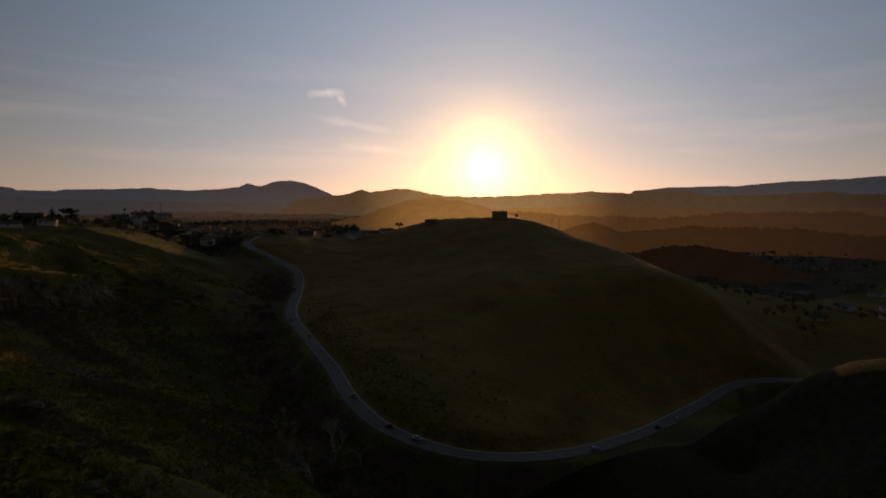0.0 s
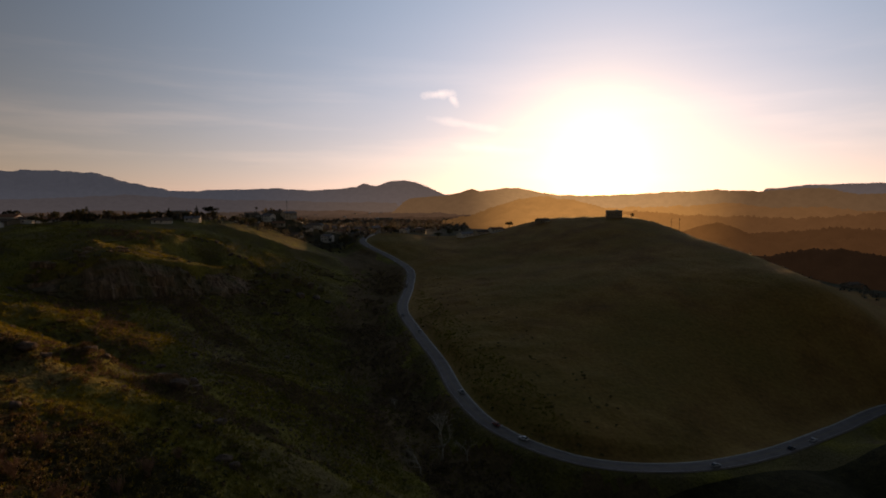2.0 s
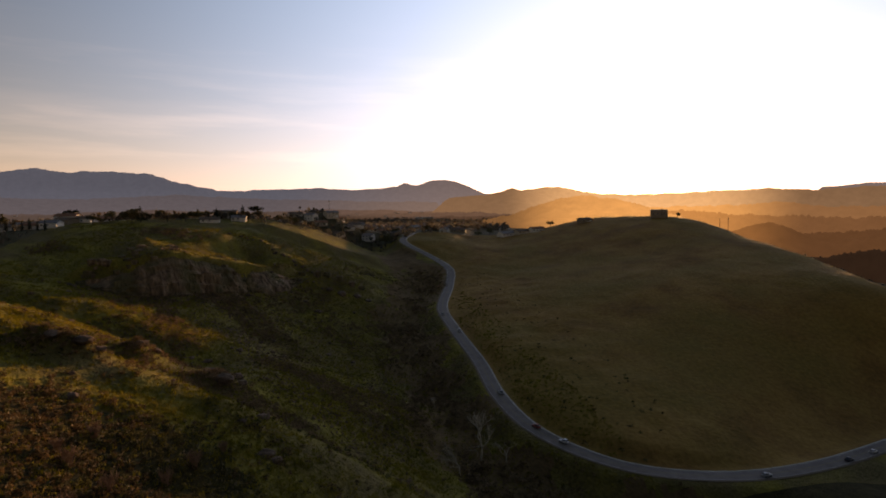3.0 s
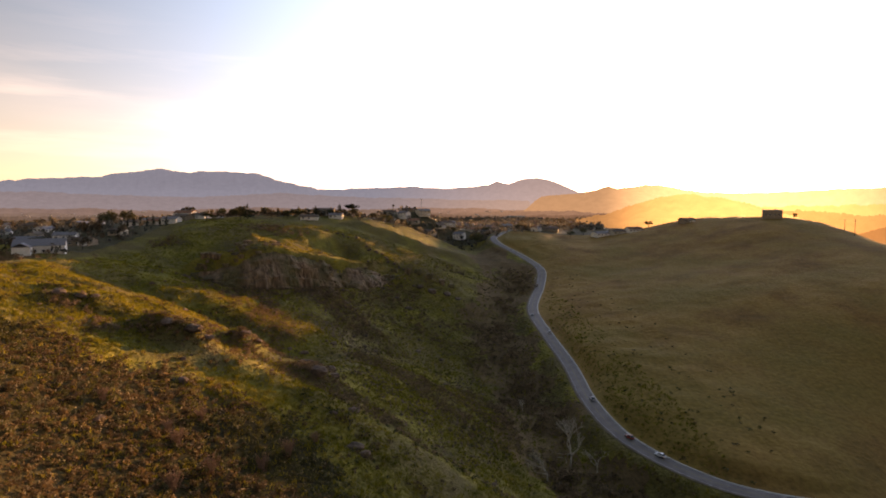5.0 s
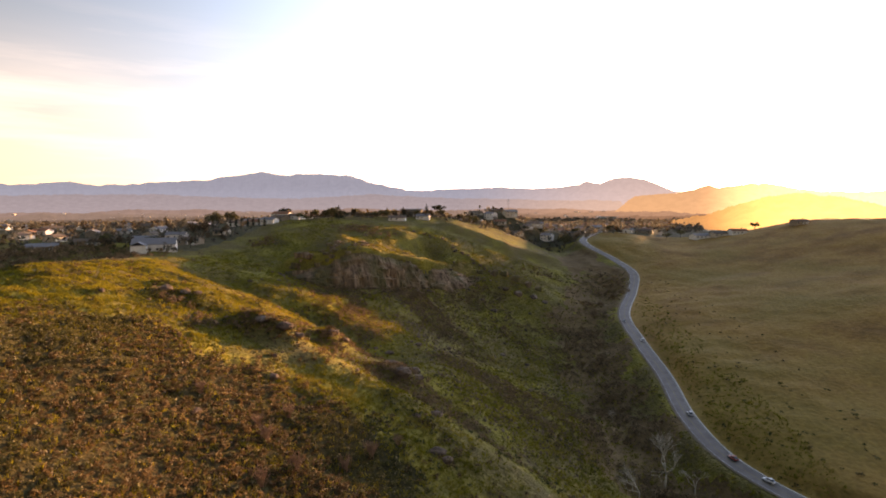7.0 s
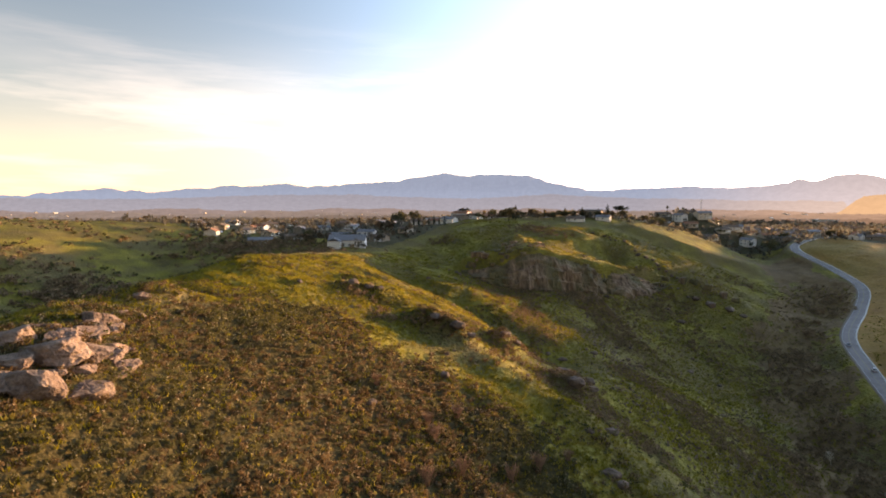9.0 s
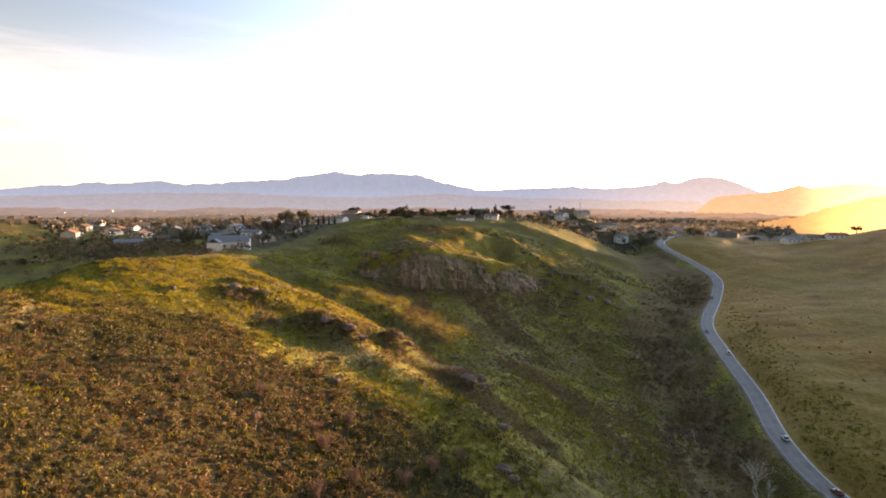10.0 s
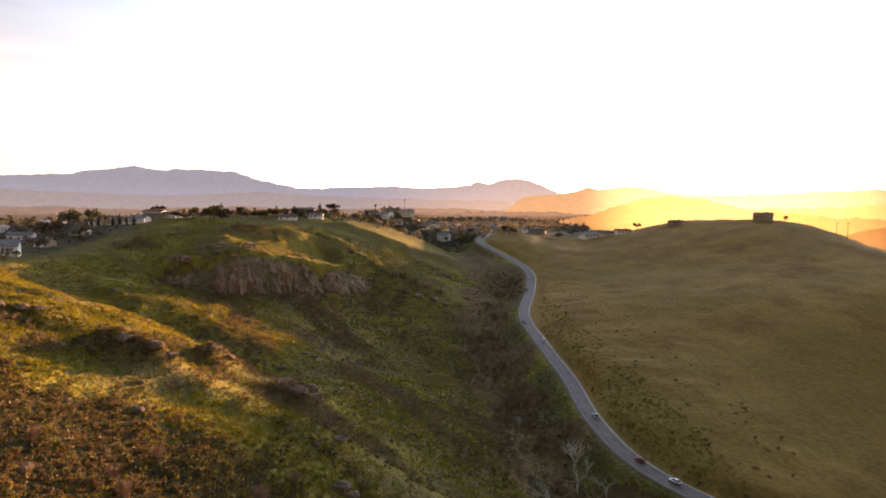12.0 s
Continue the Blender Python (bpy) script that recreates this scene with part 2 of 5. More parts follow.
GRASS = surface("hill_grass", [(0.096, 0.074, 0.03), (0.16, 0.13, 0.034), (0.235, 0.192, 0.038), (0.28, 0.205, 0.06)], 0.055, bump=1.0, bump_scale=1.5, fine=0.9,
                positions=[0.3, 0.45, 0.58, 0.78], patches=(0.155, 0.116, 0.048), patch_scale=0.03, coords="Position", spec=0.05)
# eastern hill: the same green grass with orange sun glare painted into its colour
GLARE_GRASS = surface("glare_tinted_hill_grass", [(0.2, 0.096, 0.03), (0.28, 0.14, 0.042), (0.345, 0.18, 0.052), (0.395, 0.208, 0.076)], 0.04, bump=0.5, bump_scale=1.0, fine=0.5,
                    positions=[0.3, 0.45, 0.58, 0.74], patches=(0.245, 0.148, 0.04), patch_scale=0.014, coords="Position", spec=0.05)
BRUSH_SOIL = surface("leaf_litter_soil", [(0.032, 0.024, 0.011), (0.05, 0.039, 0.016), (0.072, 0.056, 0.022)], 0.3, bump=0.8, bump_scale=0.8, fine=1.2, coords="Position", spec=0.05)
GULLY_SOIL = surface("gully_soil", [(0.115, 0.068, 0.033), (0.17, 0.104, 0.05), (0.21, 0.135, 0.062)], 0.12, bump=0.8, bump_scale=0.8, fine=0.9, coords="Position", spec=0.05)
SUBURB = surface("suburban_soil", [(0.05, 0.045, 0.025), (0.09, 0.075, 0.04), (0.13, 0.105, 0.065)], 0.03, bump=0.8, bump_scale=0.8, fine=0.5, coords="Position", spec=0.05)
ASPHALT = surface("worn_asphalt", [(0.115, 0.09, 0.08), (0.145, 0.118, 0.105), (0.175, 0.145, 0.13)], 0.25, rough=0.75, bump=0.15, bump_scale=0.02, fine=6, coords="Position")
PAINT_WHITE = surface("road_paint_white", [(0.2, 0.19, 0.18), (0.5, 0.49, 0.46)], 0.8, rough=0.6, bump=0.0, coords="Position")
PAINT_YELLOW = surface("road_paint_yellow", [(0.15, 0.12, 0.07), (0.25, 0.19, 0.08)], 0.8, rough=0.6, bump=0.0, coords="Position")
DIRT = surface("dry_earth", [(0.11, 0.08, 0.05), (0.17, 0.12, 0.08)], 0.4, bump=0.5, coords="Position")
# hill layers with haze and sunward warmth painted in as emission
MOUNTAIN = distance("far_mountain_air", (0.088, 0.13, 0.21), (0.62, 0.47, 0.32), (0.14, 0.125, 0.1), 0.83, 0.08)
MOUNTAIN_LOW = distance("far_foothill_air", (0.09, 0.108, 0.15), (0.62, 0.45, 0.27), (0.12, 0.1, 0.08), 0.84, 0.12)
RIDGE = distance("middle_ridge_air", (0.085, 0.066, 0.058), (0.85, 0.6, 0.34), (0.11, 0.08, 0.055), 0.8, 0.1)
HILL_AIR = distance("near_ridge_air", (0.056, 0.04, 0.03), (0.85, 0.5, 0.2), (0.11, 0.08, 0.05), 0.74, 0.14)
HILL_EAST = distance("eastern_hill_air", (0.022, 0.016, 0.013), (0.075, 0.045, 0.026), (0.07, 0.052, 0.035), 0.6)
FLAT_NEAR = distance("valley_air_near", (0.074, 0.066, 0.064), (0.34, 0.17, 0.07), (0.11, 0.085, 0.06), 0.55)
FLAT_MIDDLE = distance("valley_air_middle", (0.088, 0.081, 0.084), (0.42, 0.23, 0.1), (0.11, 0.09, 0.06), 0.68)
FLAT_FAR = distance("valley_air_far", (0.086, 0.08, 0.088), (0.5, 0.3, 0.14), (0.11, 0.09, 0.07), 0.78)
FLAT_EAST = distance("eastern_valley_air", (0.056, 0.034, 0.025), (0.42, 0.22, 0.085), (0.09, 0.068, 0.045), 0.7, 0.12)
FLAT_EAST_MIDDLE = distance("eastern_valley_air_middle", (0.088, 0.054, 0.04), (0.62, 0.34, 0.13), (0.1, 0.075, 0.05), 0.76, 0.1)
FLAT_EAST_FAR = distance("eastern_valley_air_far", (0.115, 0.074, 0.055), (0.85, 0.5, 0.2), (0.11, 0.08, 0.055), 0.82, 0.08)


# ---- ground ----
def vnoise(x, y, seed=0):
    """Smooth value noise in 0..1 on a unit lattice."""
    xi, yi = np.floor(x).astype(np.int64), np.floor(y).astype(np.int64)
    fx, fy = x - xi, y - yi
    fx, fy = fx * fx * fx * (fx * (fx * 6 - 15) + 10), fy * fy * fy * (fy * (fy * 6 - 15) + 10)

    def lattice(i, j):
        v = np.sin(i * 127.1 + j * 311.7 + seed * 74.7) * 43758.5453
        return v - np.floor(v)

    a, b, c, d = lattice(xi, yi), lattice(xi + 1, yi), lattice(xi, yi + 1), lattice(xi + 1, yi + 1)
    return (a * (1 - fx) + b * fx) * (1 - fy) + (c * (1 - fx) + d * fx) * fy


def fbm(x, y, size, octaves=4, seed=0):
    out, amp, total = 0.0, 1.0, 0.0
    for k in range(octaves):
        out = out + amp * (vnoise(x / size * 2 ** k + 13.7 * k, y / size * 2 ** k - 7.3 * k, seed + k) - 0.5)
        total += amp
        amp *= 0.5
    return out / total * 2


def smooth(a, b, v):
    t = np.clip((v - a) / (b - a), 0, 1)
    return t * t * (3 - 2 * t)


# The crest, valley and slope lines of the land (x, y, height)
ROAD = [(187.5, 800, 90), (140, 700, 91.2), (105, 612.5, 90), (93.5, 562.5, 86.2), (109.4, 510.6, 76.2), (116.5, 467, 68.8), (104.9, 421.3, 61.2), (85.9, 363.7, 55), (82.5, 312.5, 50), (82, 266.2, 45), (78.6, 224.8, 41.2), (83.6, 192.6, 37.5), (104.2, 166.8, 33.8), (139.8, 158.2, 30), (182.9, 161.6, 27.5), (238.3, 175.9, 25), (300.3, 193, 22.5), (344.7, 187.3, 19), (373.8, 155.9, 16)]
GULLY = [(72.5, 525, 75), (95, 460, 62.5), (77.5, 412.5, 53.8), (57.5, 356.2, 45), (52.5, 306.2, 40), (52.5, 250, 32.5), (57.5, 193.8, 26.2), (77.5, 147.5, 20), (131.2, 125, 16.2), (200, 125, 12.5),
         (300, 150, 8.8), (412.5, 200, 6.2)]
KNOLL = [(-77.5, 15, 98.8), (-105, 62.5, 103.2), (-128.8, 90, 101.6), (-142.5, 120, 100.8), (-167.5, 182.5, 102.5), (-182.5, 242.5, 100), (-147.5, 252.5, 97.5)]
RIB = [(-117.5, 207.5, 92.5), (-82.5, 190, 83.8), (-52.5, 176.2, 73.8), (-21.2, 162.5, 63.8), (10, 147.5, 51.2), (40, 140, 33.8)]
FRONT = [(-77.5, 120, 86.2), (-50, 105, 73.8), (-20, 97.5, 62.5), (10, 87.5, 50), (-62.5, 62.5, 82.5), (-25, 37.5, 68.8), (12.5, 12.5, 57.5), (62.5, 75, 37.5), (-50, -37.5, 92.5), (50, -50, 62.5), (125, 50, 36),
         (150, 20, 54)]
DRAW = [(-150, 295, 92.5), (-105, 277.5, 85), (-65, 255, 75), (-35, 237.5, 63.8), (2.5, 222.5, 52.5), (32.5, 215, 41.2)]
CLIFF_FOOT = [(-150, 327.5, 88.8), (-117.5, 320, 82.5), (-80, 322.5, 75), (-52.5, 337.5, 71.2), (-25, 365, 66.2), (5, 387.5, 62.5)]
SHOULDER = [(-187.5, 412.5, 102.5), (-150, 412.5, 102.5), (-187.5, 500, 108.8), (-118.8, 506.2, 111.2), (-62.5, 525, 111.2), (-118.8, 437.5, 106.2), (-68.8, 431.2, 100), (-25, 431.2, 87.5), (12.5, 410, 73.8), (42.5, 385, 56.2),
            (-50, 587.5, 109.5), (-2.5, 577.5, 101), (35, 562.5, 88.5), (65, 545, 75)]
VILLAGE = [(-225, 356.2, 97.5), (-275, 325, 95), (-262.5, 425, 98.8), (-287.5, 525, 102.5), (-200, 600, 106.2), (-112.5, 650, 107.5), (-37.5, 675, 105), (50, 675, 92.5), (-300, 675, 102.5), (75, 800, 92.5),
           (-125, 800, 100), (250, 900, 87.5), (-312.5, 875, 92.5)]
RIGHT_HILL = [(212.5, 675, 91.2), (268.8, 660, 92.5), (318.8, 600, 105), (367.5, 545, 111.9), (375, 492.5, 110), (373.8, 441.2, 98.8), (366.2, 387.5, 90), (353.8, 337.5, 83.8), (340, 288.8, 77.5), (327.5, 246.2, 70),
              (322.5, 220, 47.5), (237.5, 600, 92.5), (187.5, 550, 83.8), (262.5, 500, 93.8), (187.5, 425, 71.2), (262.5, 400, 82.5), (150, 312.5, 58.8), (225, 300, 68.8), (137.5, 225, 45), (212.5, 231.2, 47.5),
              (287.5, 325, 78.8), (450, 525, 84), (462.5, 412.5, 60)]
SPUR_EAST = [(215, 119, 59), (217, 99, 65), (211, 72, 68), (265, 78, 68), (250, 23, 72), (150, 116, 28), (185, 132, 33), (240, 144, 36)]
TOWN_KNOLL = [(22, 660, 115), (-22, 655, 111), (52, 670, 101), (90, 690, 91), (8, 606, 92), (42, 592, 79), (72, 578, 74), (-28, 616, 99), (60, 625, 82), (-257, 660, 104), (-190, 640, 106), (-120, 620, 108), (-60, 590, 109)]
WEST = [(-147.5, 50, 87.5), (-200, 112.5, 77.5), (-250, 200, 75), (-275, 268.8, 85), (-325, 200, 95), (-412.5, 237.5, 110), (-375, 325, 105), (-318.8, 362.5, 97.5), (-250, 50, 87.5), (-412.5, 100, 105),
        (-187.5, -75, 87.5)]
EAST = [(525, 375, 40), (600, 525, 44), (525, 250, 28), (700, 375, 36), (650, 650, 54), (500, 700, 70), (800, 575, 42), (412.5, 100, 35), (575, 125, 40), (325, -75, 50)]
RIM = [(875 * math.sin(radians(a)), 875 * math.cos(radians(a)), 1.25 * h) for a, h in ((-90, 72), (-70, 72), (-50, 72), (65, 34), (80, 34), (100, 40), (140, 60), (180, 70), (220, 72))]


class Land:
    """A thin-plate surface through the lines of the land."""

    def __init__(self, lines):
        self.p = np.array([q for line in lines for q in line], float)
        n = len(self.p)
        k = self.kernel(self.p[:, :2], self.p[:, :2]) + np.eye(n) * 0.02
        a = np.zeros((n + 3, n + 3))
        a[:n, :n] = k
        a[:n, n] = a[n, :n] = 1
        a[:n, n + 1:] = self.p[:, :2] / 100
        a[n + 1:, :n] = self.p[:, :2].T / 100
        self.w = np.linalg.solve(a, np.concatenate([self.p[:, 2], np.zeros(3)]))

    def kernel(self, a, b):
        r2 = ((a[:, None, :] - b[None, :, :]) ** 2).sum(2) / 1e4
        return r2 * np.log(r2 + 1e-9) * 0.5

    def at(self, x, y):
        q = np.stack([x, y], 1)
        out = np.empty(len(q))
        for i in range(0, len(q), 20000):
            s = q[i:i + 20000]
            out[i:i + 20000] = self.kernel(s, self.p[:, :2]) @ self.w[:-3] + self.w[-3] + (s / 100) @ self.w[-2:]
        return out


LAND = Land([ROAD, GULLY, KNOLL, RIB, FRONT, DRAW, CLIFF_FOOT, SHOULDER, VILLAGE, RIGHT_HILL, WEST, EAST, RIM, SPUR_EAST, TOWN_KNOLL])
CLIFF = [(-140, 342.5), (-116.2, 332.5), (-100, 330), (-76.2, 340), (-51.2, 358.8), (-31.2, 375), (-15, 397.5), (-2.5, 412.5)]


def along(line, step):
    """Points every step metres along a smooth curve through the line."""
    pts = np.array(line, float)
    padded = np.vstack([2 * pts[0] - pts[1], pts, 2 * pts[-1] - pts[-2]])
    fine = []
    for i in range(1, len(padded) - 2):
        p0, p1, p2, p3 = padded[i - 1:i + 3]
        for t in np.linspace(0, 1, 24, endpoint=False):
            fine.append(0.5 * (2 * p1 + (p2 - p0) * t + (2 * p0 - 5 * p1 + 4 * p2 - p3) * t * t + (3 * p1 - p0 - 3 * p2 + p3) * t ** 3))
    fine.append(pts[-1])
    fine = np.array(fine)
    s = np.concatenate([[0], np.cumsum(np.linalg.norm(np.diff(fine[:, :2], axis=0), axis=1))])
    want = np.arange(0, s[-1], step)
    return np.stack([np.interp(want, s, fine[:, k]) for k in range(fine.shape[1])], 1)


ROAD_LINE = along(ROAD, 2.0)
CLIFF_LINE = along(CLIFF, 2.0)


def nearest(x, y, line):
    """Distance to a line, the index of its nearest point, and the side (positive to the left of its way)."""
    best, index = np.full(len(x), 1e18), np.zeros(len(x), int)
    for i, q in enumerate(line):
        d = (x - q[0]) ** 2 + (y - q[1]) ** 2
        hit = d < best
        best[hit], index[hit] = d[hit], i
    tangent = np.gradient(line[:, :2], axis=0)
    t = tangent[index]
    side = t[:, 0] * (y - line[index, 1]) - t[:, 1] * (x - line[index, 0])
    return np.sqrt(best), index, np.sign(side)


# small hummocks on the sunny slope
MOUNDS = [(-79, 182, 6, 4.4), (-68, 183, 6.5, 4.8), (-57, 206, 6, 4.0), (-108, 187, 7, 2.6), (-100, 190, 5, 2.2), (-31, 194, 7, 3.0), (-122, 112, 8, 3.0), (-94, 68, 9, 3.0)]


# level strips of grass along the shoulder: lower edge, rise of the edge, breadth above and below it
BENCHES = [([(-48, 506), (-36, 500), (-26, 494), (-9, 491), (12, 489), (33, 494), (54, 497), (68, 496)], 4.5, 48, 15),
           ([(-62, 454), (-54, 452), (-37, 450), (-27, 441), (-15, 430), (-3, 416), (4, 410)], 1.5, 9, 5),
           ([(-26, 389), (-13, 396), (-3, 401), (9, 399), (16, 396)], 2.4, 12, 6)]
# the hollow that opens behind the crest of the sunny slope
HOLLOW_LINE = along([(-172, 268), (-150, 247), (-132, 232), (-109, 228), (-86, 214), (-67, 207), (-54, 200), (-40, 196), (-24, 190)], 4.0)
BENCH_LINES = [along(b[0], 3.0) for b in BENCHES]
RIB_LINE, NOSE_LINE = along(RIB, 4.0), along(SHOULDER[-4:], 4.0)


def height(x, y, rough=True):
    """Height of the land at arrays of places."""
    x, y = np.asarray(x, float), np.asarray(y, float)
    shape = x.shape
    x, y = x.ravel(), y.ravel()
    r = np.hypot(x, y)
    az = np.degrees(np.arctan2(x, y))
    plain = (86 - 43 * smooth(20, 42, az) * smooth(175, 130, az)) * smooth(6000, 600, r) + 62 * smooth(600, 6000, r)
    far = smooth(700, 1120, r)
    z = plain.copy()
    near = far < 1
    xn, yn = x[near], y[near]
    land = LAND.at(xn, yn)
    # the broken cliff that steps up under the shoulder
    d, i, side = nearest(xn, yn, CLIFF_LINE)
    s = d * side
    ends = smooth(0, 20, i) * smooth(len(CLIFF_LINE) - 1, len(CLIFF_LINE) - 12, i)
    lift = 15.5 - 4.5 * i / len(CLIFF_LINE) + 5.5 * np.exp(-((i - 31) / 6.5) ** 2)
    land += ends * lift * smooth(-1.5, 3.5, s + 2.5 * fbm(xn, yn, 9, 3, 5)) * smooth(95, 10, s)
    # the tilted grass terrace on top of the cliff
    shelf = smooth(2, 6, s) * smooth(62, 38, s) * smooth(24, 36, i) * smooth(len(CLIFF_LINE) - 1, len(CLIFF_LINE) - 10, i)
    land = land * (1 - shelf) + (98.2 - np.maximum(i - 34, 0) * 0.48 + 0.15 * s) * shelf
    # the sharp crest of the rib
    d2, _, _ = nearest(xn, yn, RIB_LINE)
    land += 2.6 * np.exp(-(d2 / 8) ** 2) * (1 + 0.6 * fbm(xn, yn, 14, 2, 6))
    d3, _, _ = nearest(xn, yn, NOSE_LINE)
    land += 2.2 * np.exp(-(d3 / 9) ** 2)
    for bx, by, br, bh in MOUNDS:
        land += bh * np.exp(-((xn - bx) ** 2 + (yn - by) ** 2) / (br * br))
    dh, ih, sh = nearest(xn, yn, HOLLOW_LINE)
    land -= 7.8 * (sh > 0) * np.exp(-((dh - 28) / 16) ** 2) * smooth(0, 7, ih) * smooth(0, 6, len(HOLLOW_LINE) - 1 - ih)
    # benches whose lower edge breaks off sharply
    for line, (_, rise, above, below) in zip(BENCH_LINES, BENCHES):
        db, ib, sb = nearest(xn, yn, line)
        last = len(line) - 1
        tent = np.where(sb > 0, 1 - db / above, 1 - db / below)
        land += rise * np.clip(tent, 0, 1) * smooth(0, 5, ib) * smooth(0, 5, last - ib)
    calm = 1 - 0.6 * smooth(380, 410, yn) * smooth(-125, -100, xn) * smooth(95, 70, xn)
    # folds running down the flank of the eastern hill
    east = smooth(120, 170, xn)
    land += 3.4 * east * smooth(430, 330, xn) * fbm(0.43 * xn - 0.9 * yn, 0.2 * (0.9 * xn + 0.43 * yn), 58, 3, 61)
    if rough:
        land += calm * (1 - 0.75 * shelf) * (2.6 - 1.0 * east) * fbm(xn, yn, 46, 5, 1) + (1.0 - 0.65 * east) * fbm(xn, yn, 8, 3, 2) * (1 + smooth(0, 30, 90 - d) * 0.5)
    z[near] = land * (1 - far[near]) + plain[near] * far[near]
    # the road bench
    close = (np.abs(x - 230) < 350) & (y < 840) & (y > 115)
    d, i, side = nearest(x[close], y[close], ROAD_LINE)
    k = smooth(12, 5.2, d)
    z[close] = z[close] * (1 - k) + (ROAD_LINE[i, 2] - 0.25) * k
    return z.reshape(shape)


def ground_z(x, y):
    return float(height(np.array([x]), np.array([y]))[0])


def steps(lo, hi, step, limit, growth=1.1):
    mid = list(np.arange(lo, hi + step, step))
    out, s = [mid[-1]], step
    while out[-1] < limit:
        s *= growth
        out.append(out[-1] + s)
    back, s = [mid[0]], step
    while back[-1] > -limit:
        s *= growth
        back.append(back[-1] - s)
    return np.array(back[:0:-1] + mid + out[1:])


def mesh_object(name, verts, faces, mat, parent=None, shade=True):
    me = bpy.data.meshes.new(name)
    me.from_pydata(verts, [], faces)
    me.materials.append(mat)
    if shade:
        me.polygons.foreach_set("use_smooth", [True] * len(me.polygons))
    ob = new(name, me)
    if parent is not None:
        ob.parent = parent
    return ob


def grid_faces(rows, cols):
    a = np.arange(rows * cols).reshape(rows, cols)
    return np.stack([a[:-1, :-1], a[:-1, 1:], a[1:, 1:], a[1:, :-1]], -1).reshape(-1, 4)


def brush_cover(x, y):
    """0 to 1: how far brush clothes the near slope below the ridge line."""
    rib, side = line_distance(x, y, KNOLL[3:] + RIB)
    small, patch = fbm(x, y, 9, 3, 15), fbm(x, y, 34, 4, 12)
    return smooth(15, 42, -side * rib + 12 * small + 22 * patch - 17 * smooth(-80, -125, x)) * (y < 205) * smooth(36, 8, x) * smooth(-190, -150, x)


def line_distance(x, y, line):
    d, _, side = nearest(x, y, along(line, 4.0))
    return d, side


def build_ground():
    xs, ys = steps(-230, 400, 2.2, 4700), steps(24, 620, 2.2, 4700)
    gx, gy = np.meshgrid(xs, ys)
    gz = height(gx, gy)
    verts = np.stack([gx, gy, gz], -1).reshape(-1, 3)
    faces = grid_faces(len(ys), len(xs))
    ob = mesh_object("ground", verts.tolist(), faces.tolist(), GRASS)
    ob.data.materials.append(SUBURB)
    ob.data.materials.append(BRUSH_SOIL)
    ob.data.materials.append(GLARE_GRASS)
    ob.data.materials.append(GULLY_SOIL)
    mid = verts[faces].mean(1)
    x, y = mid[:, 0], mid[:, 1]
    wob = 22 * fbm(x, y, 60, 3, 71)
    flat = ((x < -185) & (y + 0.35 * (x + 185) + wob > 352)) | (y + wob > 600 + 0.1 * np.abs(x)) | (y + wob - 0.95 * np.clip(x + 120, 0, 220) > 515) | ((x > 560 - wob) & (y > 300)) | (np.hypot(x, y) > 900)
    index = flat.astype(np.int32)
    land = np.where((np.abs(x - 180) < 420) & (y < 800) & (y > -100))[0]
    d, _, side = nearest(x[land], y[land], ROAD_LINE[::3])
    east = ((side > 0) | (y[land] < 150)) & (x[land] > 60)
    index[land[east & (index[land] == 0)]] = 3
    gd, _ = line_distance(x[land], y[land], GULLY)
    index[land[~east & (gd + 22 * fbm(x[land], y[land], 22, 4, 72) + 5 * (vnoise(x[land] / 2.5, y[land] / 2.5, 73) - 0.5) < 18) & (index[land] == 0)]] = 4
    index[land[east & (y[land] < 150)]] = 2
    near = (np.abs(x + 60) < 130) & (y < 210) & (y > 0)
    index[np.where(near)[0][brush_cover(x[near], y[near]) > 0.35 + 0.5 * vnoise(x[near] / 3, y[near] / 3, 5)]] = 2
    ob.data.polygons.foreach_set("material_index", index)
    return tagged(ob, "green spring grass hills with brown brush patches, shaded canyon", "ground", kind="structure")


build_ground()


def ribbon(name, line, left, right, lift, mat, pieces=None):
    """A strip along a line between two offsets, following its heights."""
    t = np.gradient(line[:, :2], axis=0)
    t /= np.linalg.norm(t, axis=1)[:, None]
    nrm = np.stack([-t[:, 1], t[:, 0]], 1)
    verts, faces = [], []
    for i in range(len(line)):
        for off in (left, right):
            verts.append((line[i, 0] + nrm[i, 0] * off, line[i, 1] + nrm[i, 1] * off, line[i, 2] + lift))
    for i in range(len(line) - 1):
        if pieces is None or (i // pieces) % 3 == 0:
            faces.append((2 * i, 2 * i + 1, 2 * i + 3, 2 * i + 2))
    return mesh_object(name, verts, faces, mat)


road = tagged(ribbon("road", ROAD_LINE, -3.1, 3.1, 0.02, ASPHALT), "worn grey two-lane asphalt canyon road", "road", kind="structure")


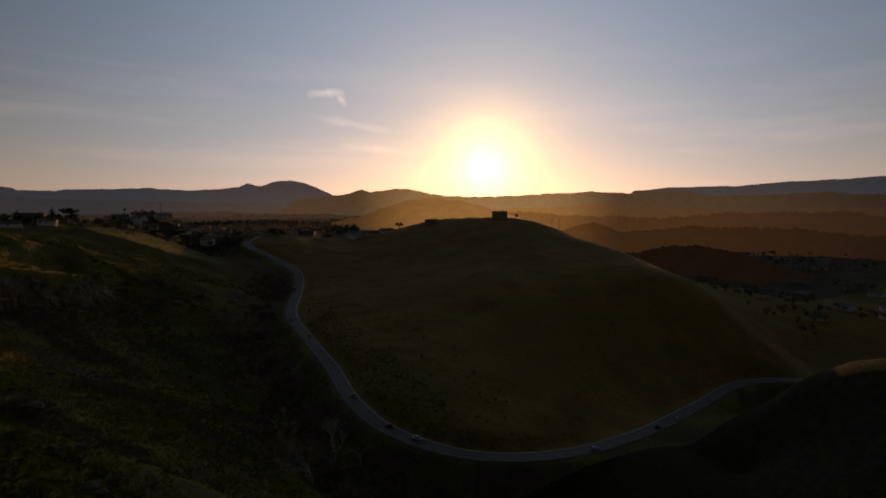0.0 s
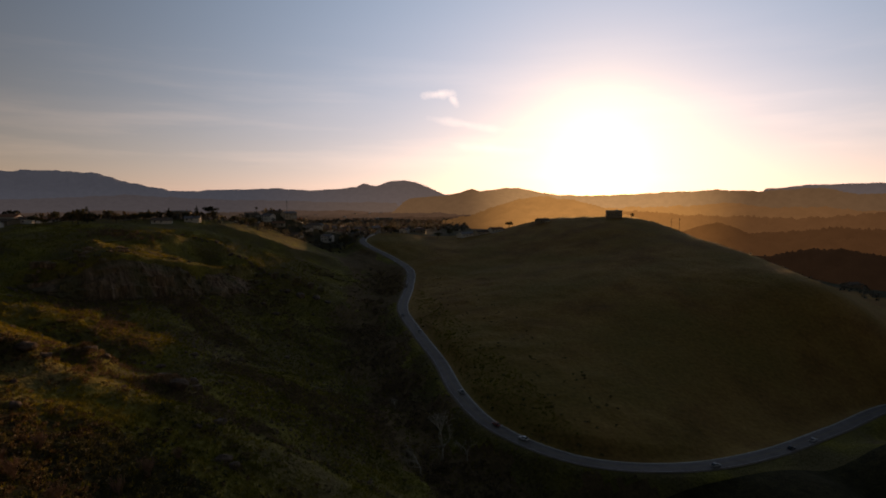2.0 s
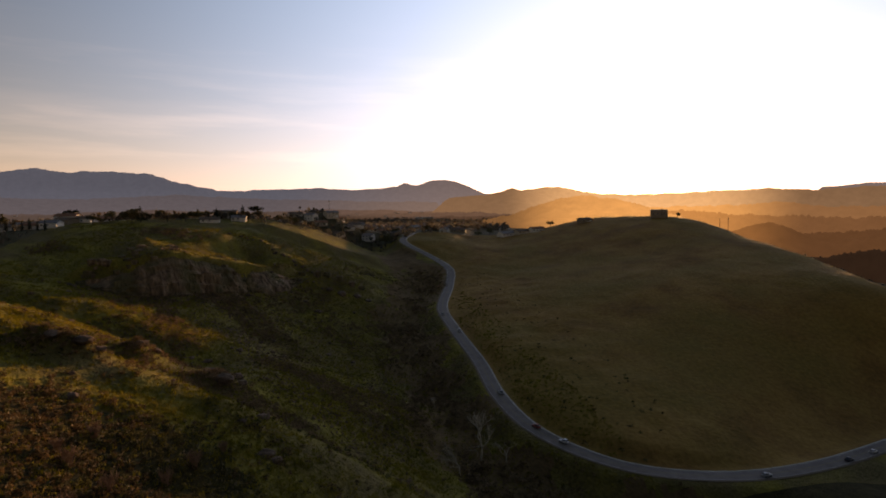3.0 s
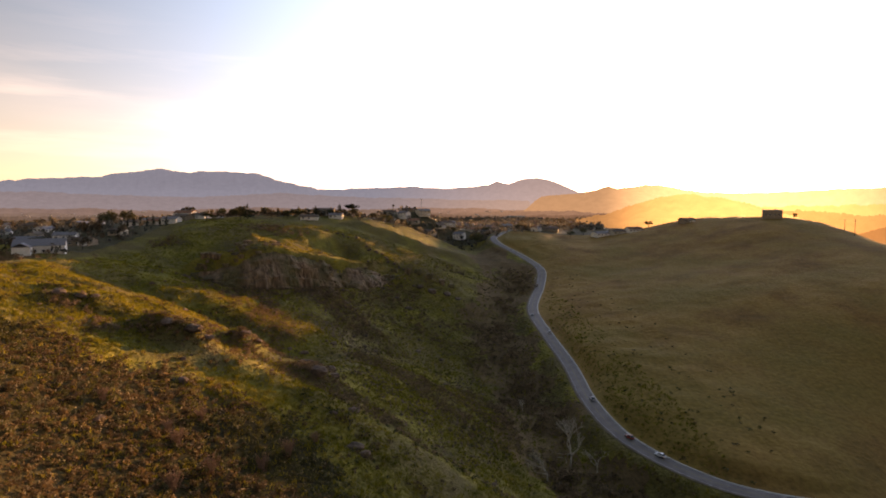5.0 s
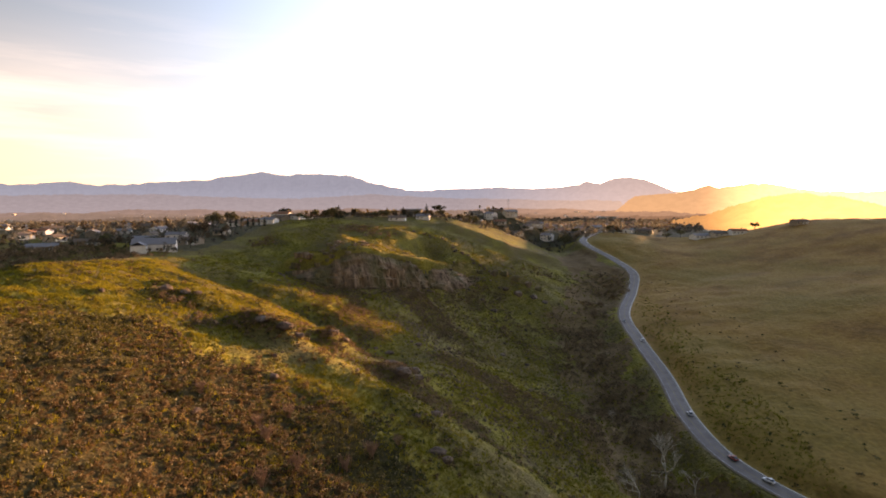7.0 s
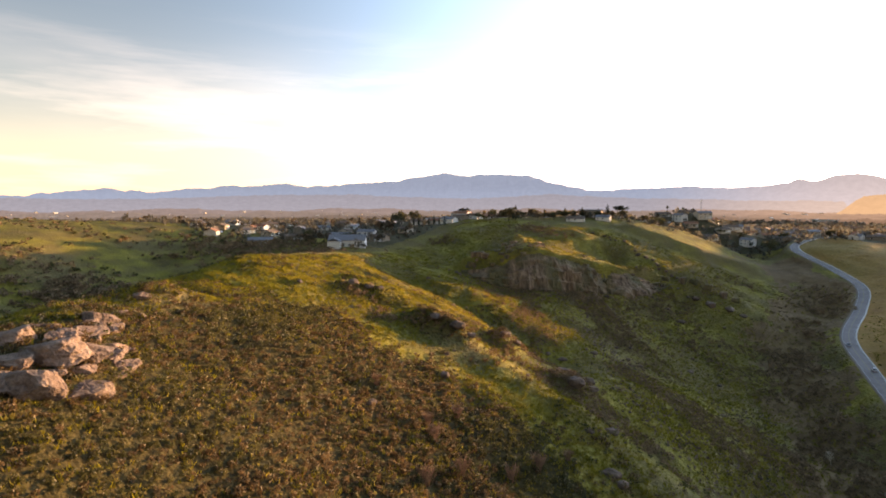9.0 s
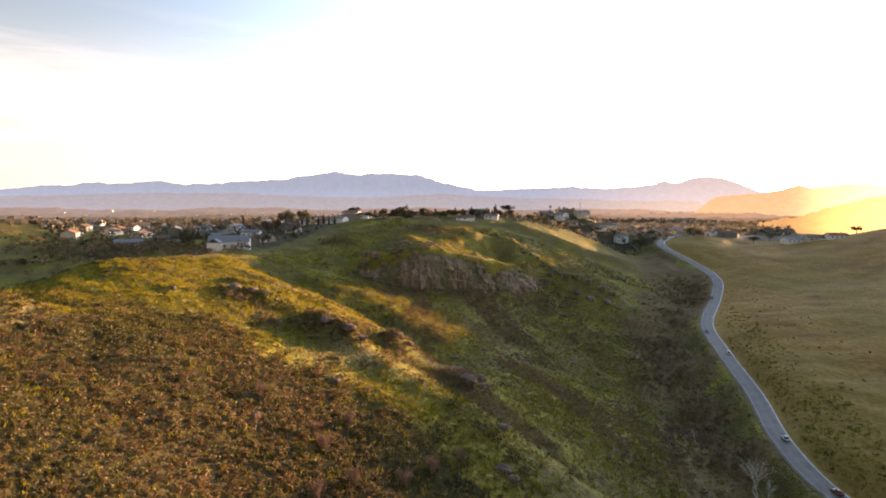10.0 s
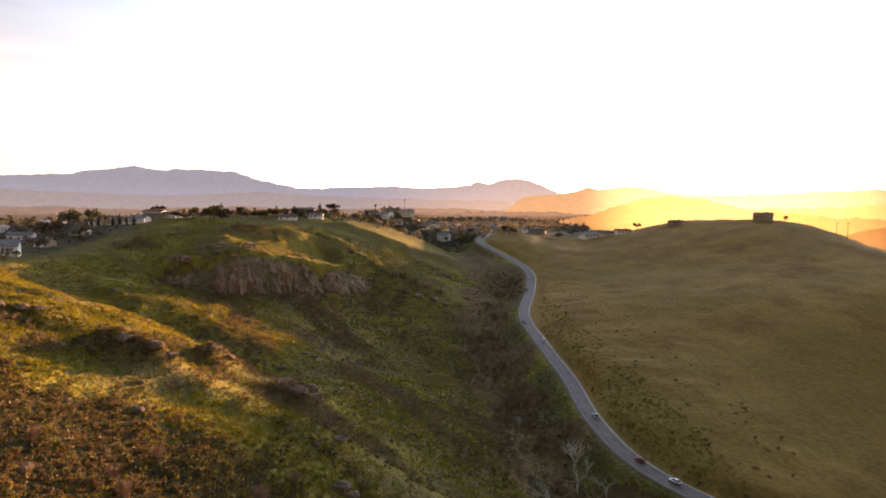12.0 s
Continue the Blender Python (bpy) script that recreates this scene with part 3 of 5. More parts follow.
def ridge(name, label, profile, dist, depth, mat, rugged=1.0, floor=56.0, seed=0, taper=1.2):
    """A long far hill: its skyline as bearing and rise in degrees at a distance, folded slopes in front and behind."""
    az = np.arange(profile[0][0], profile[-1][0], 0.1)
    el = np.interp(az, [p[0] for p in profile], [p[1] for p in profile])
    crest = 125 + dist * np.tan(np.radians(el)) + rugged * (dist * 0.004 * fbm(az * 40, az * 0 + seed, 40, 5, seed) + 9 * np.abs(fbm(az * 40, az * 0 + seed, 9, 4, seed + 1)))
    fade = smooth(0, taper, az - az[0]) * smooth(0, taper, az[-1] - az)
    rows = [(-0.35, 0.0), (0.0, 1.0), (0.08, 0.9), (0.2, 0.68), (0.35, 0.48), (0.55, 0.28), (0.78, 0.1), (1.0, 0.0)]
    verts = []
    for k, (back, up) in enumerate(rows):
        fold = 0.12 * fbm(az * 25, az * 0 + 9, 34, 4, seed + 3) * (1 if 0 < up < 1 else 0)
        r = dist - depth * np.clip(back + fold, -0.4, 1.0)
        z = floor + (crest - floor) * up * fade
        a = np.radians(az)
        verts += np.stack([np.sin(a) * r, np.cos(a) * r, z], 1).tolist()
    ob = mesh_object(name, verts, grid_faces(len(rows), len(az)).tolist(), mat)
    return tagged(ob, label, "hills", kind="structure")


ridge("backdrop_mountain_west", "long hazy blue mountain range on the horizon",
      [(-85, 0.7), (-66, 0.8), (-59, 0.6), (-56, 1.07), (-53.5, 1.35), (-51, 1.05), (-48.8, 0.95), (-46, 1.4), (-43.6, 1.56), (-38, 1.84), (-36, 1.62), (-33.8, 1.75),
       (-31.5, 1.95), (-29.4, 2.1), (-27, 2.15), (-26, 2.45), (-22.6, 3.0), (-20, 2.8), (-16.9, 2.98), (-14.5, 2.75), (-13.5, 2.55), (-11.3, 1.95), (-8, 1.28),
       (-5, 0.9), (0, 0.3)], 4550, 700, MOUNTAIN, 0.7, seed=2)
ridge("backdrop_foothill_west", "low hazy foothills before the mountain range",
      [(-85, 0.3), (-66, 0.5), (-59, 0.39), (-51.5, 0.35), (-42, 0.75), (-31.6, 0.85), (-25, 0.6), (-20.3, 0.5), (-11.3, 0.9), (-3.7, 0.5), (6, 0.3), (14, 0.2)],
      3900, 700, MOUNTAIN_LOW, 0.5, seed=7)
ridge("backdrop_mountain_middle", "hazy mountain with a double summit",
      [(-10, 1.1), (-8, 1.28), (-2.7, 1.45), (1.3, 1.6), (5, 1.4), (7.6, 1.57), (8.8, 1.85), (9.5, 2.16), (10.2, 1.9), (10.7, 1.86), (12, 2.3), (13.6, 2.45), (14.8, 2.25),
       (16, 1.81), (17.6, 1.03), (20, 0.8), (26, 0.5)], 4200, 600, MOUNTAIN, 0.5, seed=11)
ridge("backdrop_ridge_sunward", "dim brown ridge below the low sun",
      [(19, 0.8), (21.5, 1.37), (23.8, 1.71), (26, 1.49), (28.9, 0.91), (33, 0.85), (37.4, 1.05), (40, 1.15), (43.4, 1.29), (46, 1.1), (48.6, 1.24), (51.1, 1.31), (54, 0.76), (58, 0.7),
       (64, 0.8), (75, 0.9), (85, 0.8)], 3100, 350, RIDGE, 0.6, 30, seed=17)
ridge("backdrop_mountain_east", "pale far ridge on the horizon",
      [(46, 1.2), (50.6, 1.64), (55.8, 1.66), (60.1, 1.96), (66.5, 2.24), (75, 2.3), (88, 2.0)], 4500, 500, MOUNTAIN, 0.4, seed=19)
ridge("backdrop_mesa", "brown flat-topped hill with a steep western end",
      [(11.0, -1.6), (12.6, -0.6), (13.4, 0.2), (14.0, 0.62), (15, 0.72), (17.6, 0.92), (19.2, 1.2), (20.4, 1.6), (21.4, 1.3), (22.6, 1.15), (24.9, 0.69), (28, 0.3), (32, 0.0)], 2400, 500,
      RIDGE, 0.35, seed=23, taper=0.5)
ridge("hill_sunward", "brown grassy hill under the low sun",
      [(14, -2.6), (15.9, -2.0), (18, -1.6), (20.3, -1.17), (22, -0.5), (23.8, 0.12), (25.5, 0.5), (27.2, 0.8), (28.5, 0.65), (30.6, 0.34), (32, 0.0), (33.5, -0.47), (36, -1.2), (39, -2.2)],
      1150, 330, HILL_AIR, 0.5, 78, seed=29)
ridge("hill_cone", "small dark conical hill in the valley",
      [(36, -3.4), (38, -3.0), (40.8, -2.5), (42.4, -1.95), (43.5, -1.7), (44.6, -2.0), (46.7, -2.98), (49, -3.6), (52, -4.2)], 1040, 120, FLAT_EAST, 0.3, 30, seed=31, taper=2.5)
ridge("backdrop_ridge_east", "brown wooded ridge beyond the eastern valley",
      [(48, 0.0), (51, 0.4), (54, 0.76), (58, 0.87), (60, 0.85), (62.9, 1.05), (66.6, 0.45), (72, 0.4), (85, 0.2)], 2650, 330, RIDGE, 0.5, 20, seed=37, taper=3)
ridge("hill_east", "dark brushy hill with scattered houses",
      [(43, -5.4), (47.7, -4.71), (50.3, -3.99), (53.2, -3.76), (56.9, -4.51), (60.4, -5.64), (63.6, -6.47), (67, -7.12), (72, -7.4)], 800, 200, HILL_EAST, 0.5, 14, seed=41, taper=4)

# wooded flats of the valley, one belt behind another, haze painted in deeper with distance
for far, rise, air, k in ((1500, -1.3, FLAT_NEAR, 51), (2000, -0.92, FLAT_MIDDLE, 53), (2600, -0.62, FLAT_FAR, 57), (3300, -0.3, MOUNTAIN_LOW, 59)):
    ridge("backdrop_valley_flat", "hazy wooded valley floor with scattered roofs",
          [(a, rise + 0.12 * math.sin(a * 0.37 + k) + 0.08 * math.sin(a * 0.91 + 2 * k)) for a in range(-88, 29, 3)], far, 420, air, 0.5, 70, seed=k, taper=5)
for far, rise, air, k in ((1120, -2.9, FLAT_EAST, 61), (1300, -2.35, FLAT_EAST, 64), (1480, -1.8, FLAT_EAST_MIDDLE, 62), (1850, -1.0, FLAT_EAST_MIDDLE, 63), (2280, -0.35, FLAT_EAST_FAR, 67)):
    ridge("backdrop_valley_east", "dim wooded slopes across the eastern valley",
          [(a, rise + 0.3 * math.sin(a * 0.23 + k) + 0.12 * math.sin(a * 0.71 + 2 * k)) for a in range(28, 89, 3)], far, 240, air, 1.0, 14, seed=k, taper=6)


# ---- helpers for things ----
def part(name, bm, mat, parent, label="", smooth_shade=False):
    """One mesh object from a bmesh, under a thing or a part."""
    me = bpy.data.meshes.new(name)
    bm.to_mesh(me)
    bm.free()
    me.materials.append(mat)
    if smooth_shade:
        me.polygons.foreach_set("use_smooth", [True] * len(me.polygons))
    ob = new(name, me)
    ob.parent = parent
    if label:
        tagged(ob, label)
    return ob


def box(bm, x, y, z, w, d, h, bevel=0.0):
    """A box centred at x, y that stands on z."""
    got = bmesh.ops.create_cube(bm, size=1, matrix=Matrix.Translation((x, y, z + h / 2)) @ Matrix.Diagonal((w, d, h, 1)))
    if bevel:
        edges = list({e for v in got["verts"] for e in v.link_edges})
        bmesh.ops.bevel(bm, geom=edges, offset=bevel, segments=2, affect="EDGES", profile=0.6)
    return bm


def boxed(*args):
    return box(bmesh.new(), *args)


def tube(bm, points, radii, sides=6):
    """A tapered tube through points."""
    rings = []
    for i, p in enumerate(points):
        p = Vector(p)
        way = (Vector(points[min(i + 1, len(points) - 1)]) - Vector(points[max(i - 1, 0)])).normalized()
        side = way.cross(Vector((0.31, 0.17, 0.93))).normalized()
        up = side.cross(way)
        rings.append([bm.verts.new(p + (side * math.cos(a) + up * math.sin(a)) * radii[i]) for a in [2 * math.pi * k / sides for k in range(sides)]])
    for a, b in zip(rings, rings[1:]):
        for k in range(sides):
            bm.faces.new((a[k], a[(k + 1) % sides], b[(k + 1) % sides], b[k]))
    bm.faces.new(rings[0][::-1])
    bm.faces.new(rings[-1])
    return bm


def quad_mesh(name, verts, mat, corners=4):
    """One mesh of separate leaves: every few vertices make a face."""
    me = bpy.data.meshes.new(name)
    n = len(verts)
    me.vertices.add(n)
    me.vertices.foreach_set("co", np.ascontiguousarray(verts, dtype=np.float32).ravel())
    me.loops.add(n)
    me.loops.foreach_set("vertex_index", np.arange(n, dtype=np.int32))
    me.polygons.add(n // corners)
    me.polygons.foreach_set("loop_start", np.arange(0, n, corners, dtype=np.int32))
    me.update(calc_edges=True)
    me.validate()
    me.materials.append(mat)
    return me


def leaves(rng, centres, radii, count, size, flat=1.0, shell=0.55):
    """Leaf clumps as bent-free quads, strewn through the outer part of several balls."""
    centres, radii = np.array(centres, float), np.array(radii, float)
    pick = rng.choice(len(centres), count, p=radii ** 2 / (radii ** 2).sum())
    d = rng.normal(size=(count, 3))
    d /= np.linalg.norm(d, axis=1)[:, None]
    r = radii[pick] * (shell + (1 - shell) * rng.random(count) ** 0.5) * (0.8 + 0.35 * rng.random(count))
    p = centres[pick] + d * r[:, None] * np.array([1, 1, flat])
    a = rng.normal(size=(count, 3)) + d * 0.2
    a /= np.linalg.norm(a, axis=1)[:, None]
    b = np.cross(a, rng.normal(size=(count, 3)))
    b /= np.linalg.norm(b, axis=1)[:, None]
    s = size * (0.6 + 0.8 * rng.random(count))[:, None]
    a, b = a * s, b * s * 0.7
    return np.stack([p - a - b * 0.4, p + b - a * 0.1, p + a + b * 0.3, p - b + a * 0.15], 1).reshape(-1, 3)


def strewn(shapes, kind, x, y, z, scale, turn, tall):
    """Copies of quad shapes at many places, joined: (n, 3) vertices."""
    out = []
    for k, shape in enumerate(shapes):
        m = kind == k
        if not m.any():
            continue
        c, s = np.cos(turn[m])[:, None], np.sin(turn[m])[:, None]
        vx = (shape[None, :, 0] * c - shape[None, :, 1] * s) * scale[m][:, None] + x[m][:, None]
        vy = (shape[None, :, 0] * s + shape[None, :, 1] * c) * scale[m][:, None] + y[m][:, None]
        vz = shape[None, :, 2] * (scale[m] * tall[m])[:, None] + z[m][:, None]
        out.append(np.stack([vx, vy, vz], -1).reshape(-1, 3))
    return np.concatenate(out)


def thing(name, x, y, z=None, turn=0.0, label="", category="", group=""):
    ob = new(name)
    ob.empty_display_size = 0.5
    ob.matrix_basis = pose(x, y, ground_z(x, y) if z is None else z, 0, 0, turn)
    return tagged(ob, label, category, group)


# ---- more materials ----
BRUSH_BROWN = surface("brown_brush_leaf", [(0.07, 0.042, 0.02), (0.12, 0.074, 0.036), (0.175, 0.115, 0.06)], 0.25, bump=0, per_island=0.25, translucent=0.5, coords="Position", spec=0.1, tips=(0.26, 0.2, 0.125))
BRUSH_OLIVE = surface("olive_brush_leaf", [(0.05, 0.044, 0.017), (0.088, 0.077, 0.028), (0.135, 0.115, 0.045)], 0.25, bump=0, per_island=0.25, translucent=0.5, coords="Position", spec=0.1, tips=(0.24, 0.2, 0.12))
BRUSH_DARK = surface("dark_thicket_leaf", [(0.13, 0.082, 0.046), (0.2, 0.13, 0.075), (0.26, 0.175, 0.105)], 0.2, bump=0, per_island=0.4, translucent=0.25, coords="Position", spec=0.1)
GRASS_BLADE = surface("grass_blade", [(0.115, 0.098, 0.016), (0.205, 0.17, 0.02), (0.265, 0.19, 0.045)], 0.08, bump=0, per_island=0.35, translucent=0.45, coords="Position", spec=0.1)
LEAF = surface("tree_leaf", [(0.05, 0.048, 0.026), (0.08, 0.074, 0.036), (0.11, 0.098, 0.05)], 0.5, bump=0, per_island=0.4, translucent=0.3, spec=0.15, per_object=0.25)
# town foliage greyed and lightened to stand in for the haze over it
TOWN_LEAF = surface("haze_paled_tree_leaf", [(0.088, 0.078, 0.062), (0.128, 0.114, 0.09), (0.172, 0.15, 0.118)], 0.1, bump=0, per_island=0.3, translucent=0.5, spec=0.1, coords="Position")
LEAF_RUST = surface("russet_tree_leaf", [(0.065, 0.045, 0.03), (0.1, 0.072, 0.045), (0.135, 0.1, 0.065)], 0.5, bump=0, per_island=0.4, translucent=0.3, spec=0.1)
CONIFER = surface("conifer_needles", [(0.024, 0.028, 0.018), (0.045, 0.048, 0.03)], 0.6, bump=0, per_island=0.4, translucent=0.15, spec=0.15)
BARK = surface("tree_bark", [(0.06, 0.045, 0.03), (0.12, 0.09, 0.065)], 2.0, bump=0.5, bump_scale=0.03)
BARK_PALE = surface("pale_sycamore_bark", [(0.32, 0.27, 0.2), (0.48, 0.42, 0.33), (0.58, 0.53, 0.45)], 0.9, bump=0.3, bump_scale=0.03)
TWIG = surface("reddish_twigs", [(0.16, 0.09, 0.06), (0.27, 0.165, 0.11)], 1.5, bump=0, coords="Position")
ROCK = surface("weathered_rock", [(0.075, 0.046, 0.032), (0.145, 0.095, 0.068), (0.22, 0.155, 0.115)], 0.22, bump=1.0, bump_scale=0.6, fine=1.3, per_object=0.22, stretch=(1, 1, 0.28), coords="Position")
OUTCROP_ROCK = surface("pinkish_outcrop_rock", [(0.1, 0.064, 0.048), (0.165, 0.11, 0.082), (0.23, 0.162, 0.125)], 0.35, bump=1.0, bump_scale=0.5, fine=1.8, per_object=0.2, coords="Position")
CLIFF_ROCK = surface("brown_cliff_rock", [(0.09, 0.053, 0.032), (0.23, 0.15, 0.095), (0.38, 0.26, 0.165)], 0.3, bump=1.0, bump_scale=0.9, fine=1.0, per_object=0.15, stretch=(1, 1, 0.3),
                     positions=[0.34, 0.52, 0.72], patches=(0.13, 0.105, 0.05), patch_scale=0.09, coords="Position")
STUCCO = [surface("stucco_white", [(0.6, 0.56, 0.51), (0.74, 0.71, 0.66)], 0.5, bump=0.1, bump_scale=0.02),
          surface("stucco_cream", [(0.42, 0.35, 0.27), (0.56, 0.48, 0.38)], 0.5, bump=0.1, bump_scale=0.02),
          surface("stucco_tan", [(0.22, 0.17, 0.12), (0.3, 0.24, 0.18)], 0.5, bump=0.1, bump_scale=0.02)]
ROOFS = [surface("roof_grey_shingle", [(0.13, 0.13, 0.14), (0.22, 0.22, 0.23)], 1.2, bump=0.5, bump_scale=0.05, stretch=(1, 4, 4)),
         surface("roof_clay_tile", [(0.2, 0.09, 0.05), (0.32, 0.15, 0.09)], 1.2, bump=0.6, bump_scale=0.08, stretch=(4, 1, 1)),
         surface("roof_brown_shingle", [(0.1, 0.07, 0.05), (0.17, 0.12, 0.09)], 1.2, bump=0.5, bump_scale=0.05, stretch=(1, 4, 4))]
TRIM = surface("painted_trim", [(0.6, 0.58, 0.55), (0.72, 0.7, 0.66)], 1.0, bump=0.0)
GLASS = surface("window_glass", [(0.03, 0.035, 0.04), (0.05, 0.055, 0.06)], 0.5, rough=0.08, bump=0, spec=0.6)
STEEL = surface("galvanised_steel", [(0.25, 0.25, 0.25), (0.36, 0.36, 0.36)], 2.0, rough=0.45, bump=0.1, metallic=0.7)
WOOD_POLE = surface("creosoted_pole", [(0.06, 0.045, 0.03), (0.11, 0.085, 0.06)], 1.5, bump=0.3)
# kerb concrete, with the sun's glint put into its lighter colour
CONCRETE = surface("glint_paled_concrete", [(0.42, 0.39, 0.34), (0.58, 0.54, 0.48)], 0.6, bump=0.3, bump_scale=0.03, coords="Position")
RUBBER = surface("tyre_rubber", [(0.02, 0.02, 0.02), (0.035, 0.035, 0.035)], 3, bump=0)


# ---- road furniture ----
def road_offset(i, off, lift=0.0):
    a, b = ROAD_LINE[max(i - 1, 0)], ROAD_LINE[min(i + 1, len(ROAD_LINE) - 1)]
    t = Vector((b[0] - a[0], b[1] - a[1], 0)).normalized()
    q = ROAD_LINE[i]
    return Vector((q[0] - t.y * off, q[1] + t.x * off, q[2] + lift)), math.degrees(math.atan2(t.y, t.x))


def lay(name, left, right, lift, mat, label, pieces=None):
    ob = ribbon(name, ROAD_LINE, left, right, lift, mat, pieces)
    return tagged(ob, label, "road marking", kind="structure")


lay("edge_line_west", -2.85, -2.73, 0.026, PAINT_WHITE, "worn white edge line of the road")
lay("edge_line_east", 2.73, 2.87, 0.026, PAINT_WHITE, "worn white edge line of the road")
lay("centre_line_west", -0.22, -0.08, 0.026, PAINT_YELLOW, "faded double yellow centre line")
lay("centre_line_east", 0.08, 0.22, 0.026, PAINT_YELLOW, "faded double yellow centre line")
tagged(ribbon("shoulder_west", ROAD_LINE, -4.1, -3.1, -0.03, DIRT), "dusty gravel shoulder of the road", "shoulder", kind="structure")


def kerb():
    """A low pale kerb on the hill side of the road, widened and lightened to stand in for sun glint."""
    verts, faces = [], []
    for i in range(len(ROAD_LINE)):
        for off, up in ((3.12, 0.0), (3.12, 0.16), (3.6, 0.18), (3.7, -0.2)):
            verts.append(road_offset(i, off, up)[0])
    for i in range(len(ROAD_LINE) - 1):
        for k in range(3):
            faces.append((4 * i + k, 4 * i + k + 1, 4 * i + 5 + k, 4 * i + 4 + k))
    return tagged(mesh_object("kerb", verts, faces, CONCRETE, shade=False), "pale concrete kerb along the hill side, lightened for sun glint", "kerb", kind="structure")


kerb()


# ---- rocks ----
def rock_mesh(name, seed, blocky=False, fine=3, facets=11):
    rng = random.Random(seed)
    bm = bmesh.new()
    if blocky:
        bmesh.ops.create_cube(bm, size=1.5)
        bmesh.ops.subdivide_edges(bm, edges=bm.edges[:], cuts=6, use_grid_fill=True)
    else:
        bmesh.ops.create_icosphere(bm, subdivisions=fine, radius=1)
    shift = Vector((rng.uniform(-50, 50), rng.uniform(-50, 50), rng.uniform(-50, 50)))
    cuts = []
    for k in range(9 if blocky else facets):
        n = Vector((rng.gauss(0, 1), rng.gauss(0, 1), rng.gauss(0, 0.3 if blocky else 0.8))).normalized()
        cuts.append((n, rng.uniform(0.6, 0.88) - (0.1 if facets > 11 else 0)))
    for v in bm.verts:
        for n, d in cuts:
            over = v.co.dot(n) - d
            if over > 0:
                v.co -= n * over * (0.97 if facets > 11 else 0.92)
        f = (0.06 if facets > 11 else 0.13) * noise.noise(v.co * 2.1 + shift) + 0.07 * noise.noise(v.co * 5.3 + shift)
        if blocky:
            f += 0.1 * abs(noise.noise(Vector((v.co.x * 4, v.co.y * 4, v.co.z * 0.7)) + shift)) - 0.05
        v.co += v.co.normalized() * f
    me = bpy.data.meshes.new(name)
    bm.to_mesh(me)
    bm.free()
    me.materials.append(CLIFF_ROCK if blocky else ROCK)
    return me


BOULDERS = [rock_mesh("boulder", s) for s in range(7)]
OUTCROP = [rock_mesh("boulder", s, fine=4, facets=17) for s in range(20, 26)]
for outcrop_mesh in OUTCROP:
    outcrop_mesh.materials[0] = OUTCROP_ROCK
BLOCKS = [rock_mesh("rock_column", 40 + s, True) for s in range(6)]


def boulder(x, y, w, d, h, turn, k, sink=0.35, label="weathered grey-brown boulder in the grass", group="boulders on the hillside", stock=BOULDERS):
    ob = new("boulder", stock[k % len(stock)])
    ob.matrix_basis = pose(x, y, ground_z(x, y) + h * (0.5 - sink), 0, 0, turn) @ Matrix.Diagonal((w / 2, d / 2, h / 2, 1))
    return tagged(ob, label, "boulder", group)


def build_rocks():
    rng = random.Random(5)
    # pale outcrop close under the craft
    for x, y, s in ((-87, 61, 6.5), (-91, 71, 6.0), (-92, 66, 7.0), (-97, 72, 6.0), (-102, 84, 4.5), (-106, 85, 6.0), (-84, 66, 5.0), (-94, 78, 4.5), (-99, 64, 5.0),
                    (-88, 76, 3.2), (-110, 92, 4.0), (-89, 58, 5.0), (-95, 69, 4.2), (-85, 61, 3.4), (-101, 78, 5.0), (-104, 72, 4.0), (-93, 61, 4.6)):
        s *= 1.6
        boulder(x, y, s * rng.uniform(0.9, 1.3), s, s * rng.uniform(0.5, 0.72), rng.uniform(0, 360), rng.randrange(7), 0.56, "large smooth reddish boulder in a rock outcrop", "boulders of the outcrop", OUTCROP)
    for k in range(26):
        f = rng.random()
        x, y, s = -110 + 22 * f + rng.gauss(0, 4), 90 - 26 * f + rng.gauss(0, 4), rng.uniform(1.6, 4.6)
        boulder(x, y, s * rng.uniform(1.0, 1.5), s, s * rng.uniform(0.6, 0.9), rng.uniform(0, 360), k, 0.5, "smooth reddish boulder in a rock outcrop", "boulders of the outcrop", OUTCROP)
    for x, y, s in ((-129, 118, 5.0), (-118, 104, 4.5), (-125, 112, 4.0), (-122, 120, 3.0), (-110, 186, 5.0), (-104, 188, 4.0), (-101, 190, 3.2), (-115, 190, 3.6), (-74, 180, 4.5),
                    (-66, 180, 6.0), (-62, 182, 4.0), (-57, 204, 4.5), (-53, 205, 3.4), (-29, 190, 6.0), (-34, 197, 5.5), (-27, 201, 5.0), (-24, 194, 4.0), (-15, 165, 4.5), (-13, 143, 4.0),
                    (-10, 140, 3.2), (-59, 151, 3.6), (-64, 119, 2.6), (20, 391, 7.0), (31, 390, 6.0), (12, 394, 5.0), (38, 386, 4.5), (4, 362, 5.0), (-4, 372, 4.0), (-20, 158, 2.4),
                    (-42, 236, 3.2), (-31, 250, 3.5), (-90, 236, 2.8), (8, 300, 3.0), (-14, 276, 3.0)):
        boulder(x, y, s * rng.uniform(1.0, 1.5), s, s * rng.uniform(0.45, 0.7), rng.uniform(0, 360), rng.randrange(7), 0.48)
    for k in range(90):
        x, y = rng.uniform(-120, 30), rng.uniform(150, 420)
        s = rng.uniform(0.8, 2.2)
        boulder(x, y, s * 1.3, s, s * 0.8, rng.uniform(0, 360), k, 0.3, "small weathered stone in the grass", "stones on the hillside")


def ridged(x, y, size, seed):
    """Sharp-crested noise in 0..1."""
    return 1 - np.abs(2 * vnoise(x / size, y / size, seed) - 1)


